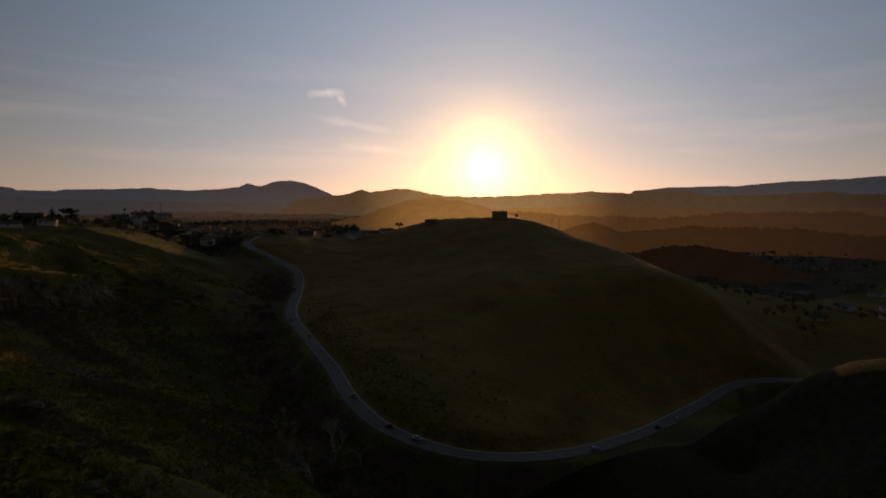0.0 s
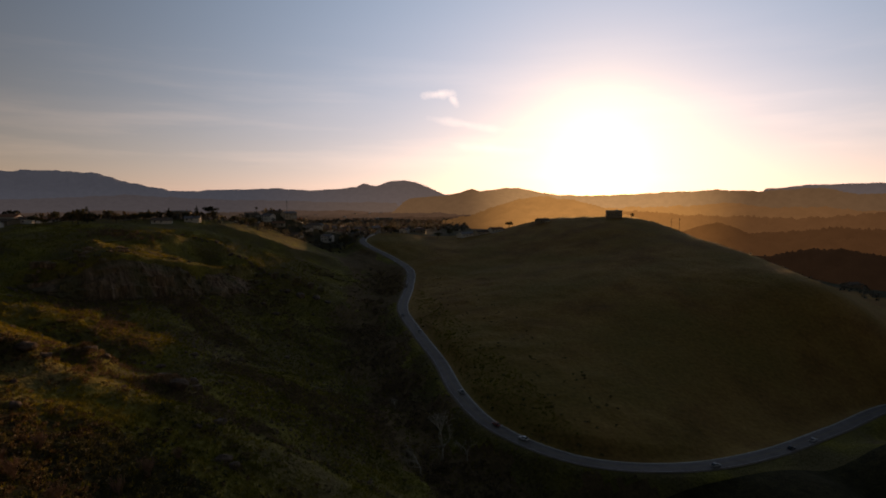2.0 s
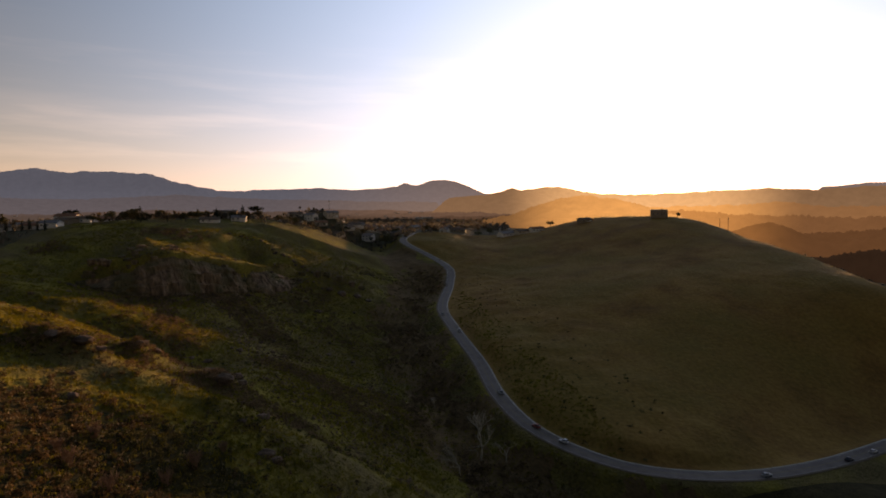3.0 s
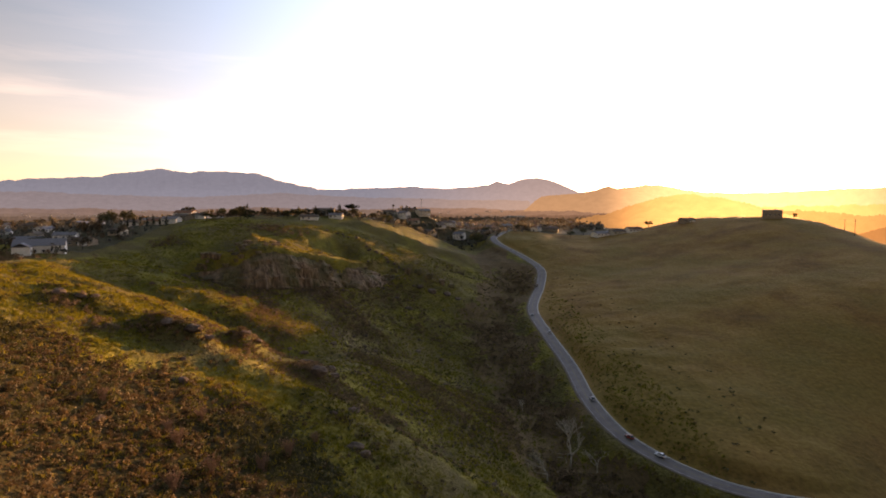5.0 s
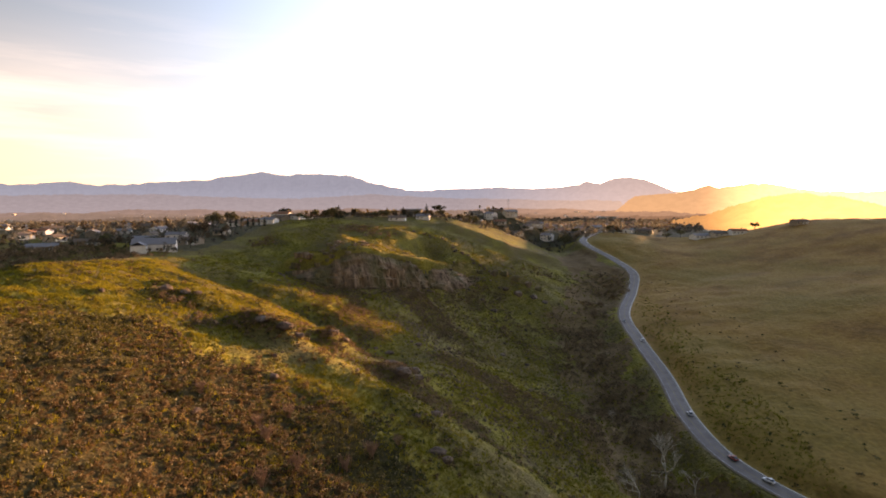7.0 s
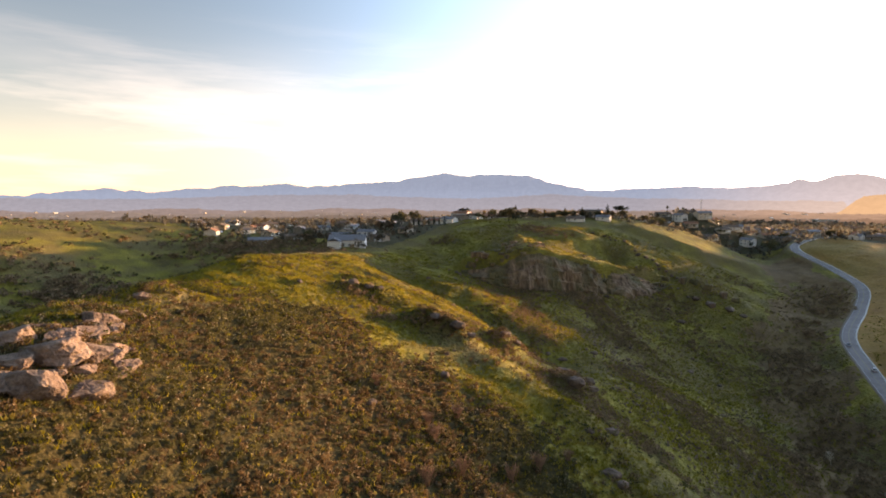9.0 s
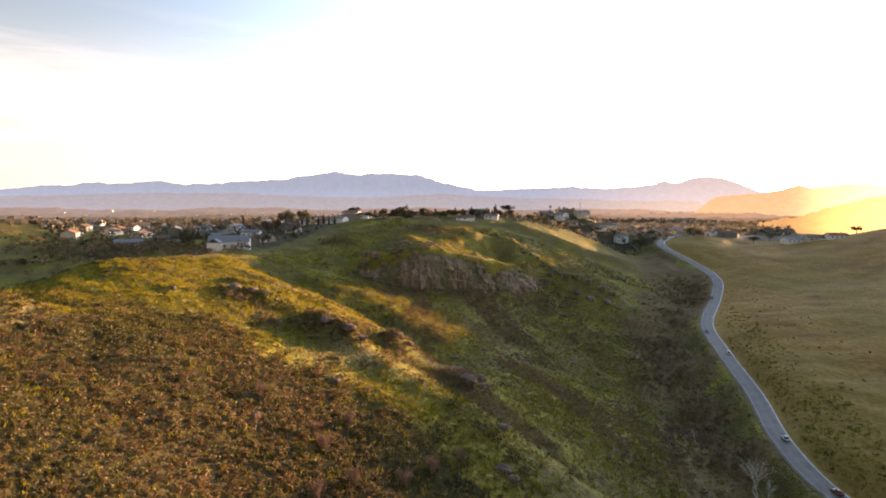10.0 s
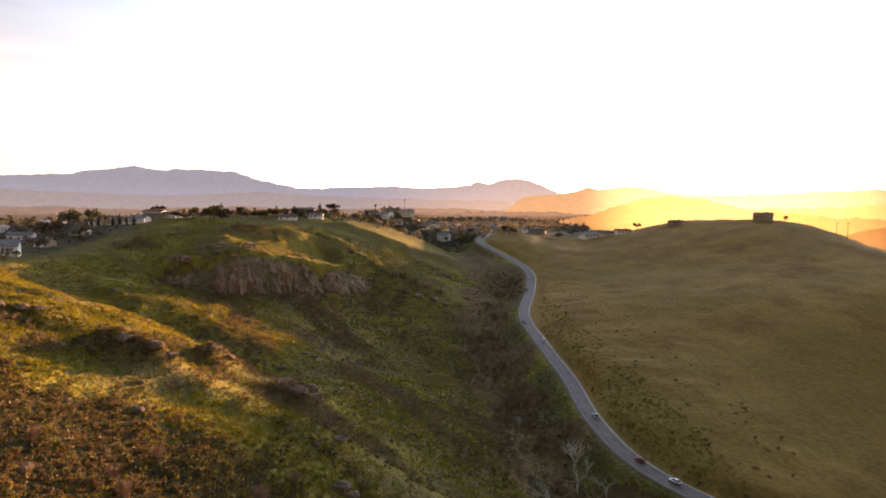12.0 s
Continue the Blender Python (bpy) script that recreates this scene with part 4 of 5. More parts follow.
def build_cliff():
    """The broken cliff: a ribbed rock face along the step in the hillside, with upright columns and ledges standing out of it."""
    cliff = thing("rock_cliff", CLIFF_LINE[20][0], CLIFF_LINE[20][1], None, 0, "broken brown rock cliff under the grassy shoulder", "cliff")
    base = cliff.matrix_basis.inverted()
    rng = random.Random(11)
    line = along(CLIFF, 0.55)
    tangent = np.gradient(line[:, :2], axis=0)
    tangent /= np.linalg.norm(tangent, axis=1)[:, None]
    out = np.stack([tangent[:, 1], -tangent[:, 0]], 1)
    n = len(line)
    u = np.arange(n) * 0.55
    front, back = line[:, :2] + out * 6.0, line[:, :2] - out * 5.0
    foot, top = height(front[:, 0], front[:, 1], False) - 1.5, height(back[:, 0], back[:, 1], False)
    ends = smooth(6, 56, u) * smooth(u[-1] - 4, u[-1] - 30, u)
    notch = 0.12 * smooth(0.5, 0.8, vnoise(u / 16, u * 0, 81)) + 0.05 * vnoise(u / 3.5, u * 0, 82)
    crest = foot + (top - 2.2 - foot) * (0.15 + 0.85 * ends) * (1.0 - notch)
    rows = 30
    verts = []
    for k in range(rows):
        v = min(1.0, k / (rows - 3))
        warp = u + 5 * fbm(u, u * 0 + v * 9, 12, 2, 87)
        lean = 5.4 * (1 - v) ** 1.5 - 1.6 * v - 2.0 * smooth(0.8, 1.0, v)
        ribs = 6.0 * ridged(warp, u * 0 + v * 2.0, 23, 83) + 2.6 * ridged(warp, u * 0 + v * 9.0, 7, 84) + 1.5 * ridged(u, u * 0 + v * 11.0, 2.6, 85)
        ledge = 1.7 * np.floor(3.2 * (1 - v) + 1.3 * vnoise(u / 10, u * 0, 86)) * 0.6
        off = lean + (ribs - 5.2 + ledge) * (0.35 + 0.65 * math.sin(math.pi * min(0.85, 0.15 + v)))
        back_in = max(0, k - (rows - 3))
        p = line[:, :2] + out * (off - 3.2 * back_in)[:, None]
        verts += [base @ Vector((a, b, c)) for a, b, c in zip(p[:, 0], p[:, 1], foot + (crest - foot) * v - 1.3 * max(0, back_in - 1))]
    mesh_object("rock_face", verts, grid_faces(rows, n).tolist(), CLIFF_ROCK, cliff, False)
    for k in range(30):
        i = rng.randrange(int(n * 0.14), int(n * 0.93))
        t = Vector((*tangent[i], 0))
        w, h = rng.uniform(4, 8), (crest[i] - foot[i]) * rng.uniform(0.3, 0.72)
        off = rng.uniform(1.5, 4.5)
        ob = new("rock_column", BLOCKS[rng.randrange(len(BLOCKS))])
        ob.parent = cliff
        ob.matrix_basis = base @ pose(line[i, 0] + out[i, 0] * off, line[i, 1] + out[i, 1] * off, foot[i] + h / 2, rng.uniform(-12, 4), rng.uniform(-9, 9),
                                      math.degrees(math.atan2(t.y, t.x)) + rng.uniform(-30, 30)) @ Matrix.Diagonal((w / 1.5, rng.uniform(4, 7) / 1.5, (h + 2) / 1.5, 1))


def build_spur():
    """Rock breaking out of the steep slope above the cliff's western half, and along the stony edges of the shoulder."""
    rng = random.Random(29)
    for k in range(54):
        q = CLIFF_LINE[rng.randrange(12, 38)]
        x, y, s = q[0] + rng.gauss(0, 2), q[1] + 1 + 26 * rng.random() ** 1.8, rng.uniform(2.5, 6)
        boulder(x, y, s * rng.uniform(1, 1.5), s, s * rng.uniform(0.6, 0.95), rng.uniform(0, 360), k, 0.6, "brown crag on the steep slope above the cliff", "rocks by the cliff", BLOCKS)
    for line, _, _, _ in BENCHES[1:]:
        for q in along(line, 3.4):
            s = rng.uniform(1.2, 3.0)
            boulder(q[0] + rng.gauss(0, 1), q[1] - rng.uniform(0, 4), s * 1.5, s, s * 0.7, rng.uniform(0, 360), rng.randrange(7), 0.45, "broken grey-brown rock by the cliff", "rocks by the cliff")


def build_rubble():
    """Broken stones at the foot of the cliff, ledges above it, and grey scree in the folds of the slope below."""
    rng = random.Random(17)
    tangent = np.gradient(CLIFF_LINE[:, :2], axis=0)
    for k in range(90):
        i = rng.randrange(10, len(CLIFF_LINE) - 6)
        q, t = CLIFF_LINE[i], Vector((*tangent[i], 0)).normalized()
        above = rng.random() < 0.3
        off = rng.uniform(-30, -8) if above else rng.uniform(4, 16)
        s = rng.uniform(1.0, 2.8)
        boulder(q[0] + t.y * off, q[1] - t.x * off, s * rng.uniform(1, 1.6), s, s * rng.uniform(0.5, 0.9), rng.uniform(0, 360), k, 0.45, "broken grey-brown rock by the cliff", "rocks by the cliff", BLOCKS if k % 2 else BOULDERS)
    for x, y, s in ((4, 407, 8), (11, 409, 7), (20, 408, 8), (28, 405, 7), (35, 403, 6), (-6, 404, 6)):
        boulder(x, y, s, s * 0.8, s * 0.9, x * 31 % 360, x, 0.4, "large brown crag below the cliff's end", "rocks by the cliff", BLOCKS)
    g = np.random.default_rng(19)
    n = 17000
    x, y = g.uniform(-70, 55, n), g.uniform(150, 345, n)
    streak = fbm(x * 0.75 + y * 0.66, (y * 0.75 - x * 0.66) * 0.3, 22, 4, 91)
    keep = (streak + 0.25 * g.normal(size=n) > 0.16) & (x > -50 - 0.1 * (y - 200)) & (x < 38 + 0.08 * (y - 250))
    rib, side = line_distance(x[keep], y[keep], RIB)
    x, y = x[keep][(rib > 14) & (side > 0)], y[keep][(rib > 14) & (side > 0)]
    shapes = []
    for k in range(4):
        c = np.array([(1, 0, 0), (0.2, 0.9, 0), (-0.9, 0.3, 0), (-0.3, -0.9, 0)]) * g.uniform(0.6, 1.2, (4, 1)) + g.normal(0, 0.12, (4, 3))
        tip = np.array([g.normal(0, 0.3), g.normal(0, 0.3), g.uniform(0.6, 0.95)])
        shapes.append(np.concatenate([np.stack([c[j] - (0, 0, 0.3), c[(j + 1) % 4] - (0, 0, 0.3), tip]) for j in range(4)]))
    m = len(x)
    v = strewn(shapes, g.integers(0, 4, m), x, y, height(x, y), g.uniform(0.35, 1.1, m), g.uniform(0, 6.3, m), g.uniform(0.6, 1.1, m))
    tagged(new("scree", quad_mesh("scree", v, ROCK, 3)), "grey-brown loose stones in the folds of the slope", "stones", kind="stuff")


build_rocks()
build_cliff()
build_spur()
build_rubble()


# ---- brush and grass ----
def build_brush():
    rng = np.random.default_rng(3)
    gx, gy = np.meshgrid(np.arange(-172, 140, 1.42), np.arange(36, 470, 1.42))
    x, y = gx.ravel() + rng.uniform(-0.65, 0.65, gx.size), gy.ravel() + rng.uniform(-0.65, 0.65, gx.size)
    n = len(x)
    rib, side = line_distance(x, y, KNOLL[3:] + RIB)
    gully, gside = line_distance(x, y, GULLY)
    cliff, cside = line_distance(x, y, CLIFF)
    road, _ = line_distance(x, y, ROAD)
    patch = fbm(x, y, 34, 4, 12)
    small = fbm(x, y, 9, 3, 15)
    dens = 0.03 + 0.98 * brush_cover(x, y) + 0.42 * smooth(0.0, 0.35, small + 0.3 * patch) * (y < 265) * (x < 10)
    dens += 0.95 * smooth(46, 12, cliff) * (cside < 0) * smooth(-0.55, 0.0, patch) + 0.7 * smooth(120, 45, cliff) * (cside < 0) * (x > -95) * smooth(-0.25, 0.25, patch)
    dens += 0.62 * smooth(30, 6, gully + 10 * small) * smooth(-0.5, 0.2, patch) + 0.35 * smooth(60, 20, gully) * (gside < 0) * smooth(-0.1, 0.3, patch)
    streak = fbm(x * 0.75 + y * 0.66, (y * 0.75 - x * 0.66) * 0.3, 26, 4, 91)
    shaded = (x < 45) * (x > -72) * (y > 125) * (y < 345) * smooth(4, 16, rib) * (side > 0)
    belt = smooth(0.02, 0.16, streak + 0.25 * small) * shaded
    dens = dens * (1 - 0.8 * shaded * smooth(0.06, -0.08, streak)) + 0.8 * belt
    dens += 0.5 * smooth(62, 15, cliff) * (cside > 0) * (x < -74) * (x > -125) * smooth(-0.3, 0.2, patch)
    for bx, by, br, bh in MOUNDS:
        dens += 0.8 * np.exp(-((x - bx - 2) ** 2 + (y - by + 2) ** 2) / (br * br * 0.8))
    dens *= 1 - 0.93 * smooth(-85, -120, x) * smooth(215, 250, y)
    far = smooth(200, 420, y)
    keep = (rng.random(n) < dens * (0.92 - 0.62 * far)) & (road > 6.0)
    x, y, gully, patch, small, foot, belt = x[keep], y[keep], gully[keep], patch[keep], small[keep], ((cliff < 70) & (cside < 0))[keep], belt[keep]
    z = height(x, y)
    n = len(x)
    scale = rng.uniform(0.6, 1.3, n) * (1 - 0.25 * smooth(200, 300, y)) * (1 + 0.75 * smooth(24, 6, gully) * rng.random(n))
    scale *= np.where(foot, 1.5, 1.0)
    turn, tall = rng.uniform(0, 6.3, n), rng.uniform(0.8, 1.25, n)
    shapes = []
    for k in range(8):
        blobs = [(rng.uniform(-0.6, 0.6), rng.uniform(-0.6, 0.6), rng.uniform(0.25, 0.6)) for _ in range(4)]
        shapes.append(leaves(rng, blobs, [0.62, 0.5, 0.45, 0.4], 38, 0.19, 0.8, 0.35))
    kind = rng.integers(0, 8, n)
    tone = fbm(x, y, 26, 3, 21) + 0.28 * rng.normal(size=n) + np.where(foot, 0.3, 0.0)
    sort = np.where(((gully < 22 + 8 * small) & (y > 120)) | foot | (belt > 0.5), 2, np.where(tone > 0.1, 0, 1))
    d = np.hypot(x + 35, y - 88)
    order = np.argsort(d)
    single = np.zeros(n, bool)
    single[order[:300]] = True
    mats = (BRUSH_BROWN, BRUSH_OLIVE, BRUSH_DARK)
    names = ("brown dry brush covering the slope", "olive green brush covering the slope", "brown brush along the gully and below the cliff")
    for s in range(3):
        m = (sort == s) & ~single
        me = quad_mesh("brush", strewn(shapes, kind[m], x[m], y[m], z[m], scale[m], turn[m], tall[m]), mats[s])
        tagged(new("brush", me), names[s], "brush", kind="stuff")
    made = {}
    for i in order[:300]:
        key = (int(kind[i]), int(sort[i]))
        if key not in made:
            made[key] = quad_mesh("shrub", shapes[key[0]], mats[key[1]])
        ob = new("shrub", made[key])
        ob.matrix_basis = pose(x[i], y[i], z[i], 0, 0, math.degrees(turn[i])) @ Matrix.Diagonal((scale[i], scale[i], scale[i] * tall[i], 1))
        tagged(ob, ("low brown dry shrub on the slope", "low olive green shrub on the slope", "brown leafy shrub by the gully")[key[1]], "shrub", "shrubs on the near slope")


def build_grass():
    rng = np.random.default_rng(8)
    n = 130000
    x, y = rng.uniform(-170, 110, n), 45 + 425 * rng.random(n) ** 1.25
    x = np.where(rng.random(n) < 0.55, rng.uniform(-165, 40, n), x)
    keep = rng.random(n) < smooth(-0.7, 0.2, fbm(x, y, 22, 3, 33)) * (1 - 0.55 * smooth(180, 380, y)) * (1 - 0.75 * brush_cover(x, y))
    road, _ = line_distance(x[keep], y[keep], ROAD)
    x, y = x[keep][road > 5.5], y[keep][road > 5.5]
    n = len(x)
    z = height(x, y)
    shapes = []
    for k in range(5):
        t = []
        for b in range(7):
            a, lean = rng.uniform(0, 6.3), rng.uniform(0.1, 0.5)
            foot = rng.uniform(-0.45, 0.45, 2)
            tip = foot + lean * np.array([math.cos(a), math.sin(a)])
            w = 0.13
            t += [(foot[0] - w * math.sin(a), foot[1] + w * math.cos(a), -0.05), (foot[0] + w * math.sin(a), foot[1] - w * math.cos(a), -0.05), (tip[0], tip[1], rng.uniform(0.3, 0.6))]
        shapes.append(np.array(t))
    verts = strewn(shapes, rng.integers(0, 5, n), x, y, z, rng.uniform(0.7, 1.5, n), rng.uniform(0, 6.3, n), rng.uniform(0.7, 1.4, n))
    tagged(new("grass", quad_mesh("grass", verts, GRASS_BLADE, 3)), "tufts of green and yellowing grass on the hills", "grass", kind="stuff")


build_brush()
build_grass()


# ---- trees ----
def crown_mesh(seed, kind, mat):
    """Leaves of a crown about 1 tall on a unit tree: broad, umbrella, cypress, conifer."""
    rng = np.random.default_rng(seed)
    if kind == "broad":
        c = [(rng.uniform(-0.3, 0.3), rng.uniform(-0.3, 0.3), rng.uniform(0.45, 0.82)) for _ in range(9)]
        v = leaves(rng, c, rng.uniform(0.13, 0.24, 9), 420, 0.05, 0.85, 0.4)
    elif kind == "umbrella":
        c = [(rng.uniform(-0.45, 0.45), rng.uniform(-0.4, 0.4), rng.uniform(0.68, 0.86)) for _ in range(10)]
        v = leaves(rng, c, rng.uniform(0.14, 0.22, 10), 420, 0.05, 0.6, 0.4)
    elif kind == "cypress":
        c = [(0, 0, h) for h in np.linspace(0.12, 0.93, 9)]
        v = leaves(rng, c, [0.1, 0.12, 0.125, 0.12, 0.115, 0.1, 0.085, 0.06, 0.035], 300, 0.035, 1.3, 0.5)
    else:
        c, r = [], []
        for h in np.linspace(0.18, 0.95, 8):
            for a in range(4):
                t = a * 1.6 + h * 9
                k = (1 - h) * 0.24
                c.append((math.cos(t) * k, math.sin(t) * k, h))
                r.append(0.04 + (1 - h) * 0.13)
        v = leaves(rng, c, r, 380, 0.04, 0.6, 0.35)
    return quad_mesh("crown", v, mat)


def trunk_mesh(seed, kind, mat):
    rng = random.Random(seed)
    bm = bmesh.new()
    top = {"broad": 0.6, "umbrella": 0.72, "cypress": 0.9, "conifer": 0.93}[kind]
    lean = rng.uniform(-0.04, 0.04)
    tube(bm, [(0, 0, -0.04), (lean * 0.4, 0.01, top * 0.4), (lean, 0, top)], [0.032, 0.024, 0.008], 6)
    if kind in ("broad", "umbrella"):
        for k in range(5):
            a, h = k * 1.26 + rng.uniform(-0.3, 0.3), rng.uniform(0.22, 0.4)
            r = rng.uniform(0.2, 0.32)
            tube(bm, [(lean * 0.4, 0, h), (math.cos(a) * r * 0.5, math.sin(a) * r * 0.5, h + 0.16), (math.cos(a) * r, math.sin(a) * r, h + 0.34)], [0.016, 0.011, 0.005], 5)
    me = bpy.data.meshes.new("trunk")
    bm.to_mesh(me)
    bm.free()
    me.materials.append(mat)
    return me


TREE_KINDS = {}
for tree_name, tree_form, tree_mat, tree_seeds in (("broadleaf_tree", "broad", LEAF, (1, 2, 3, 4)), ("russet_tree", "broad", LEAF_RUST, (5, 6)), ("umbrella_pine", "umbrella", CONIFER, (7, 8)),
                                                   ("cypress", "cypress", CONIFER, (9, 10)), ("conifer", "conifer", CONIFER, (11, 12))):
    TREE_KINDS[tree_name] = [(crown_mesh(s, tree_form, tree_mat), trunk_mesh(s, tree_form, BARK)) for s in tree_seeds]
TREE_LABELS = {"broadleaf_tree": "dark round-crowned garden tree among the houses", "russet_tree": "round tree with russet brown foliage by a house", "umbrella_pine": "dark flat-topped pine on the ridge",
               "cypress": "slim dark cypress beside a house", "conifer": "dark pointed conifer among the houses"}


def tree(kind, x, y, tall, wide=1.0, k=0, turn=0.0):
    crown, trunk = TREE_KINDS[kind][k % len(TREE_KINDS[kind])]
    ob = thing(kind, x, y, None, turn, TREE_LABELS[kind], "tree", "trees of the hillside village")
    ob.scale = (tall * wide, tall * wide, tall)
    for name, me in (("trunk", trunk), ("crown", crown)):
        c = new(name, me)
        c.parent = ob
    return ob


def palm(x, y, tall, k):
    ob = thing("palm_tree", x, y, None, k * 50, "tall thin fan palm on the ridge", "palm", "palms on the ridge")
    rng = np.random.default_rng(60 + k)
    part("trunk", tube(bmesh.new(), [(0, 0, -0.3), (0.15, 0, tall * 0.5), (0.1, 0.1, tall)], [0.32, 0.22, 0.18], 7), BARK, ob)
    verts = []
    for i in range(46):
        a, up = rng.uniform(0, 6.28), rng.uniform(-0.9, 1.1)
        w = np.array([math.cos(a) * math.cos(up), math.sin(a) * math.cos(up), math.sin(up)])
        s = np.array([-math.sin(a), math.cos(a), 0]) * 0.35
        o = np.array([0.1, 0.1, tall])
        r = rng.uniform(1.3, 2.1)
        verts += [o - s * 0.2, o + w * r * 0.7 - s, o + w * r - np.array([0, 0, 0.35]), o + w * r * 0.7 + s]
    crown = new("fronds", quad_mesh("fronds", np.array(verts), LEAF))
    crown.parent = ob


def bare_tree(x, y, tall, seed, label="leafless pale-barked sycamore by the road"):
    """A leafless tree: forking limbs down to fine twigs."""
    ob = thing("bare_tree", x, y, None, seed * 40, label, "tree", "leafless trees in the gully")
    rng = random.Random(seed)
    bm = bmesh.new()

    def grow(p, way, length, r, depth):
        mid = p + way * length * 0.5 + Vector((rng.uniform(-1, 1), rng.uniform(-1, 1), rng.uniform(-0.3, 0.6))) * length * 0.09
        end = p + way * length + Vector((0, 0, 0.06 * length))
        tube(bm, [p, mid, end], [r, r * 0.82, r * 0.62], 7 if depth < 2 else 4)
        if depth >= 5:
            return
        for k in range(3 if depth in (0, 3) else 2 if rng.random() < 0.6 else 3):
            turn = Vector((rng.gauss(0, 1), rng.gauss(0, 1), rng.gauss(0.25, 0.5))).normalized()
            grow(end, (way * 0.75 + turn * 0.72).normalized(), length * rng.uniform(0.68, 0.92), r * rng.uniform(0.52, 0.7), depth + 1)

    grow(Vector((0, 0, -0.5)), Vector((rng.uniform(-0.2, 0.2), rng.uniform(-0.2, 0.2), 1)).normalized(), tall * 0.22, tall * 0.019, 0)
    part("trunk", bm, BARK_PALE, ob, "", True)


def leafless_shrub(x, y, tall, seed):
    """A bush of many thin bare stems rising from one foot."""
    ob = thing("leafless_shrub", x, y, None, seed * 40, "leafless reddish-brown twiggy shrub on the slope", "shrub", "leafless shrubs on the near slope")
    rng = random.Random(seed)
    bm = bmesh.new()
    for k in range(46):
        a, out = rng.uniform(0, 6.28), rng.uniform(0.1, 0.55)
        foot = Vector((rng.gauss(0, 0.08), rng.gauss(0, 0.08), -0.05)) * tall
        mid = foot + Vector((math.cos(a) * out * 0.45, math.sin(a) * out * 0.45, rng.uniform(0.35, 0.5))) * tall
        end = mid + Vector((math.cos(a) * out * 0.5, math.sin(a) * out * 0.5, rng.uniform(0.25, 0.5))) * tall
        tube(bm, [foot, mid, end], [0.05, 0.04, 0.02], 3)
        for j in range(4):
            b = rng.uniform(0, 6.28)
            start = mid.lerp(end, rng.random())
            tube(bm, [start, start + Vector((math.cos(b) * 0.14, math.sin(b) * 0.14, rng.uniform(0.08, 0.22))) * tall], [0.03, 0.015], 3)
    part("stem", bm, TWIG, ob)


bare_tree(60, 192, 23, 3)
bare_tree(49, 182, 15, 5)
bare_tree(68, 186, 12, 8)
bare_tree(52, 236, 8, 12)
bare_tree(104, 437, 7, 14)

for shrub_x, shrub_y, shrub_tall, shrub_seed in ((-48, 119, 4.2, 31), (-27, 129, 4.4, 32), (-48, 133, 3.8, 33), (-67, 127, 3.2, 34), (-43, 104, 4.4, 35), (-31, 121, 3.6, 36), (-39, 112, 4.0, 37),
                                                 (-52, 124, 3.0, 38), (-22, 138, 3.0, 39)):
    leafless_shrub(shrub_x, shrub_y, shrub_tall, shrub_seed)

for tree_spot in (("broadleaf_tree", -224, 447, 16, 1.0, 0), ("russet_tree", -213, 402, 14, 1.25, 0), ("broadleaf_tree", -243, 520, 14, 1.1, 1), ("broadleaf_tree", -133, 474, 13, 0.9, 2),
                  ("conifer", -128, 478, 13, 1.2, 0), ("broadleaf_tree", -138, 480, 9, 1.2, 3), ("cypress", -78, 516, 12, 1.0, 0), ("cypress", -84, 514, 9, 1.0, 1), ("conifer", -58, 528, 13, 1.0, 1),
                  ("umbrella_pine", -46, 540, 13.5, 1.0, 0), ("broadleaf_tree", -28, 548, 8, 1.2, 1), ("broadleaf_tree", -12, 556, 9, 1.3, 2), ("broadleaf_tree", -20, 566, 7, 1.3, 3),
                  ("broadleaf_tree", 78, 592, 15, 1.1, 0), ("broadleaf_tree", -100, 500, 8, 1.3, 1), ("russet_tree", -112, 492, 7, 1.4, 1), ("broadleaf_tree", -90, 505, 9, 1.2, 3),
                  ("broadleaf_tree", -2, 600, 8, 1.3, 0), ("russet_tree", 8, 612, 7, 1.3, 1), ("broadleaf_tree", -66, 534, 7, 1.5, 2), ("broadleaf_tree", -160, 474, 8, 1.3, 0),
                  ("broadleaf_tree", -152, 492, 9, 1.2, 1), ("umbrella_pine", -188, 512, 12, 0.9, 1), ("russet_tree", -236, 352, 9, 1.4, 0), ("russet_tree", -246, 345, 8, 1.5, 1),
                  ("broadleaf_tree", -226, 366, 8, 1.3, 2), ("russet_tree", -192, 352, 8, 1.3, 1), ("broadleaf_tree", -258, 362, 9, 1.3, 3), ("broadleaf_tree", 364, 500, 6, 1.1, 2),
                  ("broadleaf_tree", 268, 596, 8, 1.3, 1), ("broadleaf_tree", 200, 610, 8, 1.3, 3), ("broadleaf_tree", 182, 598, 7, 1.4, 0), ("broadleaf_tree", 130, 620, 9, 1.3, 2),
                  ("broadleaf_tree", 96, 640, 10, 1.2, 1), ("broadleaf_tree", 60, 640, 8, 1.3, 3), ("broadleaf_tree", 40, 634, 7, 1.4, 0)):
    tree(*tree_spot, turn=tree_spot[1] * 7 % 360)
for i in range(26):
    tree_x = -150 + i * 5.2 + (i * 37 % 11) - 5
    tree(("broadleaf_tree", "russet_tree", "broadleaf_tree", "broadleaf_tree")[i % 4], tree_x, 478 + 0.68 * (tree_x + 150) + (i * 53 % 17), 5.0 + (i * 29 % 7) * 0.6, 1.3, i, i * 77 % 360)
for i in range(7):
    tree("cypress", -214 + i * 5.2, 456 - i * 0.8, 7.5 + (i * 37 % 5) * 0.5, 1.1, i, i * 50)
for i, (px, py, ph) in enumerate(((-4, 630, 15), (5, 640, 13), (14, 638, 14), (-10, 645, 12))):
    palm(px, py, ph, i)


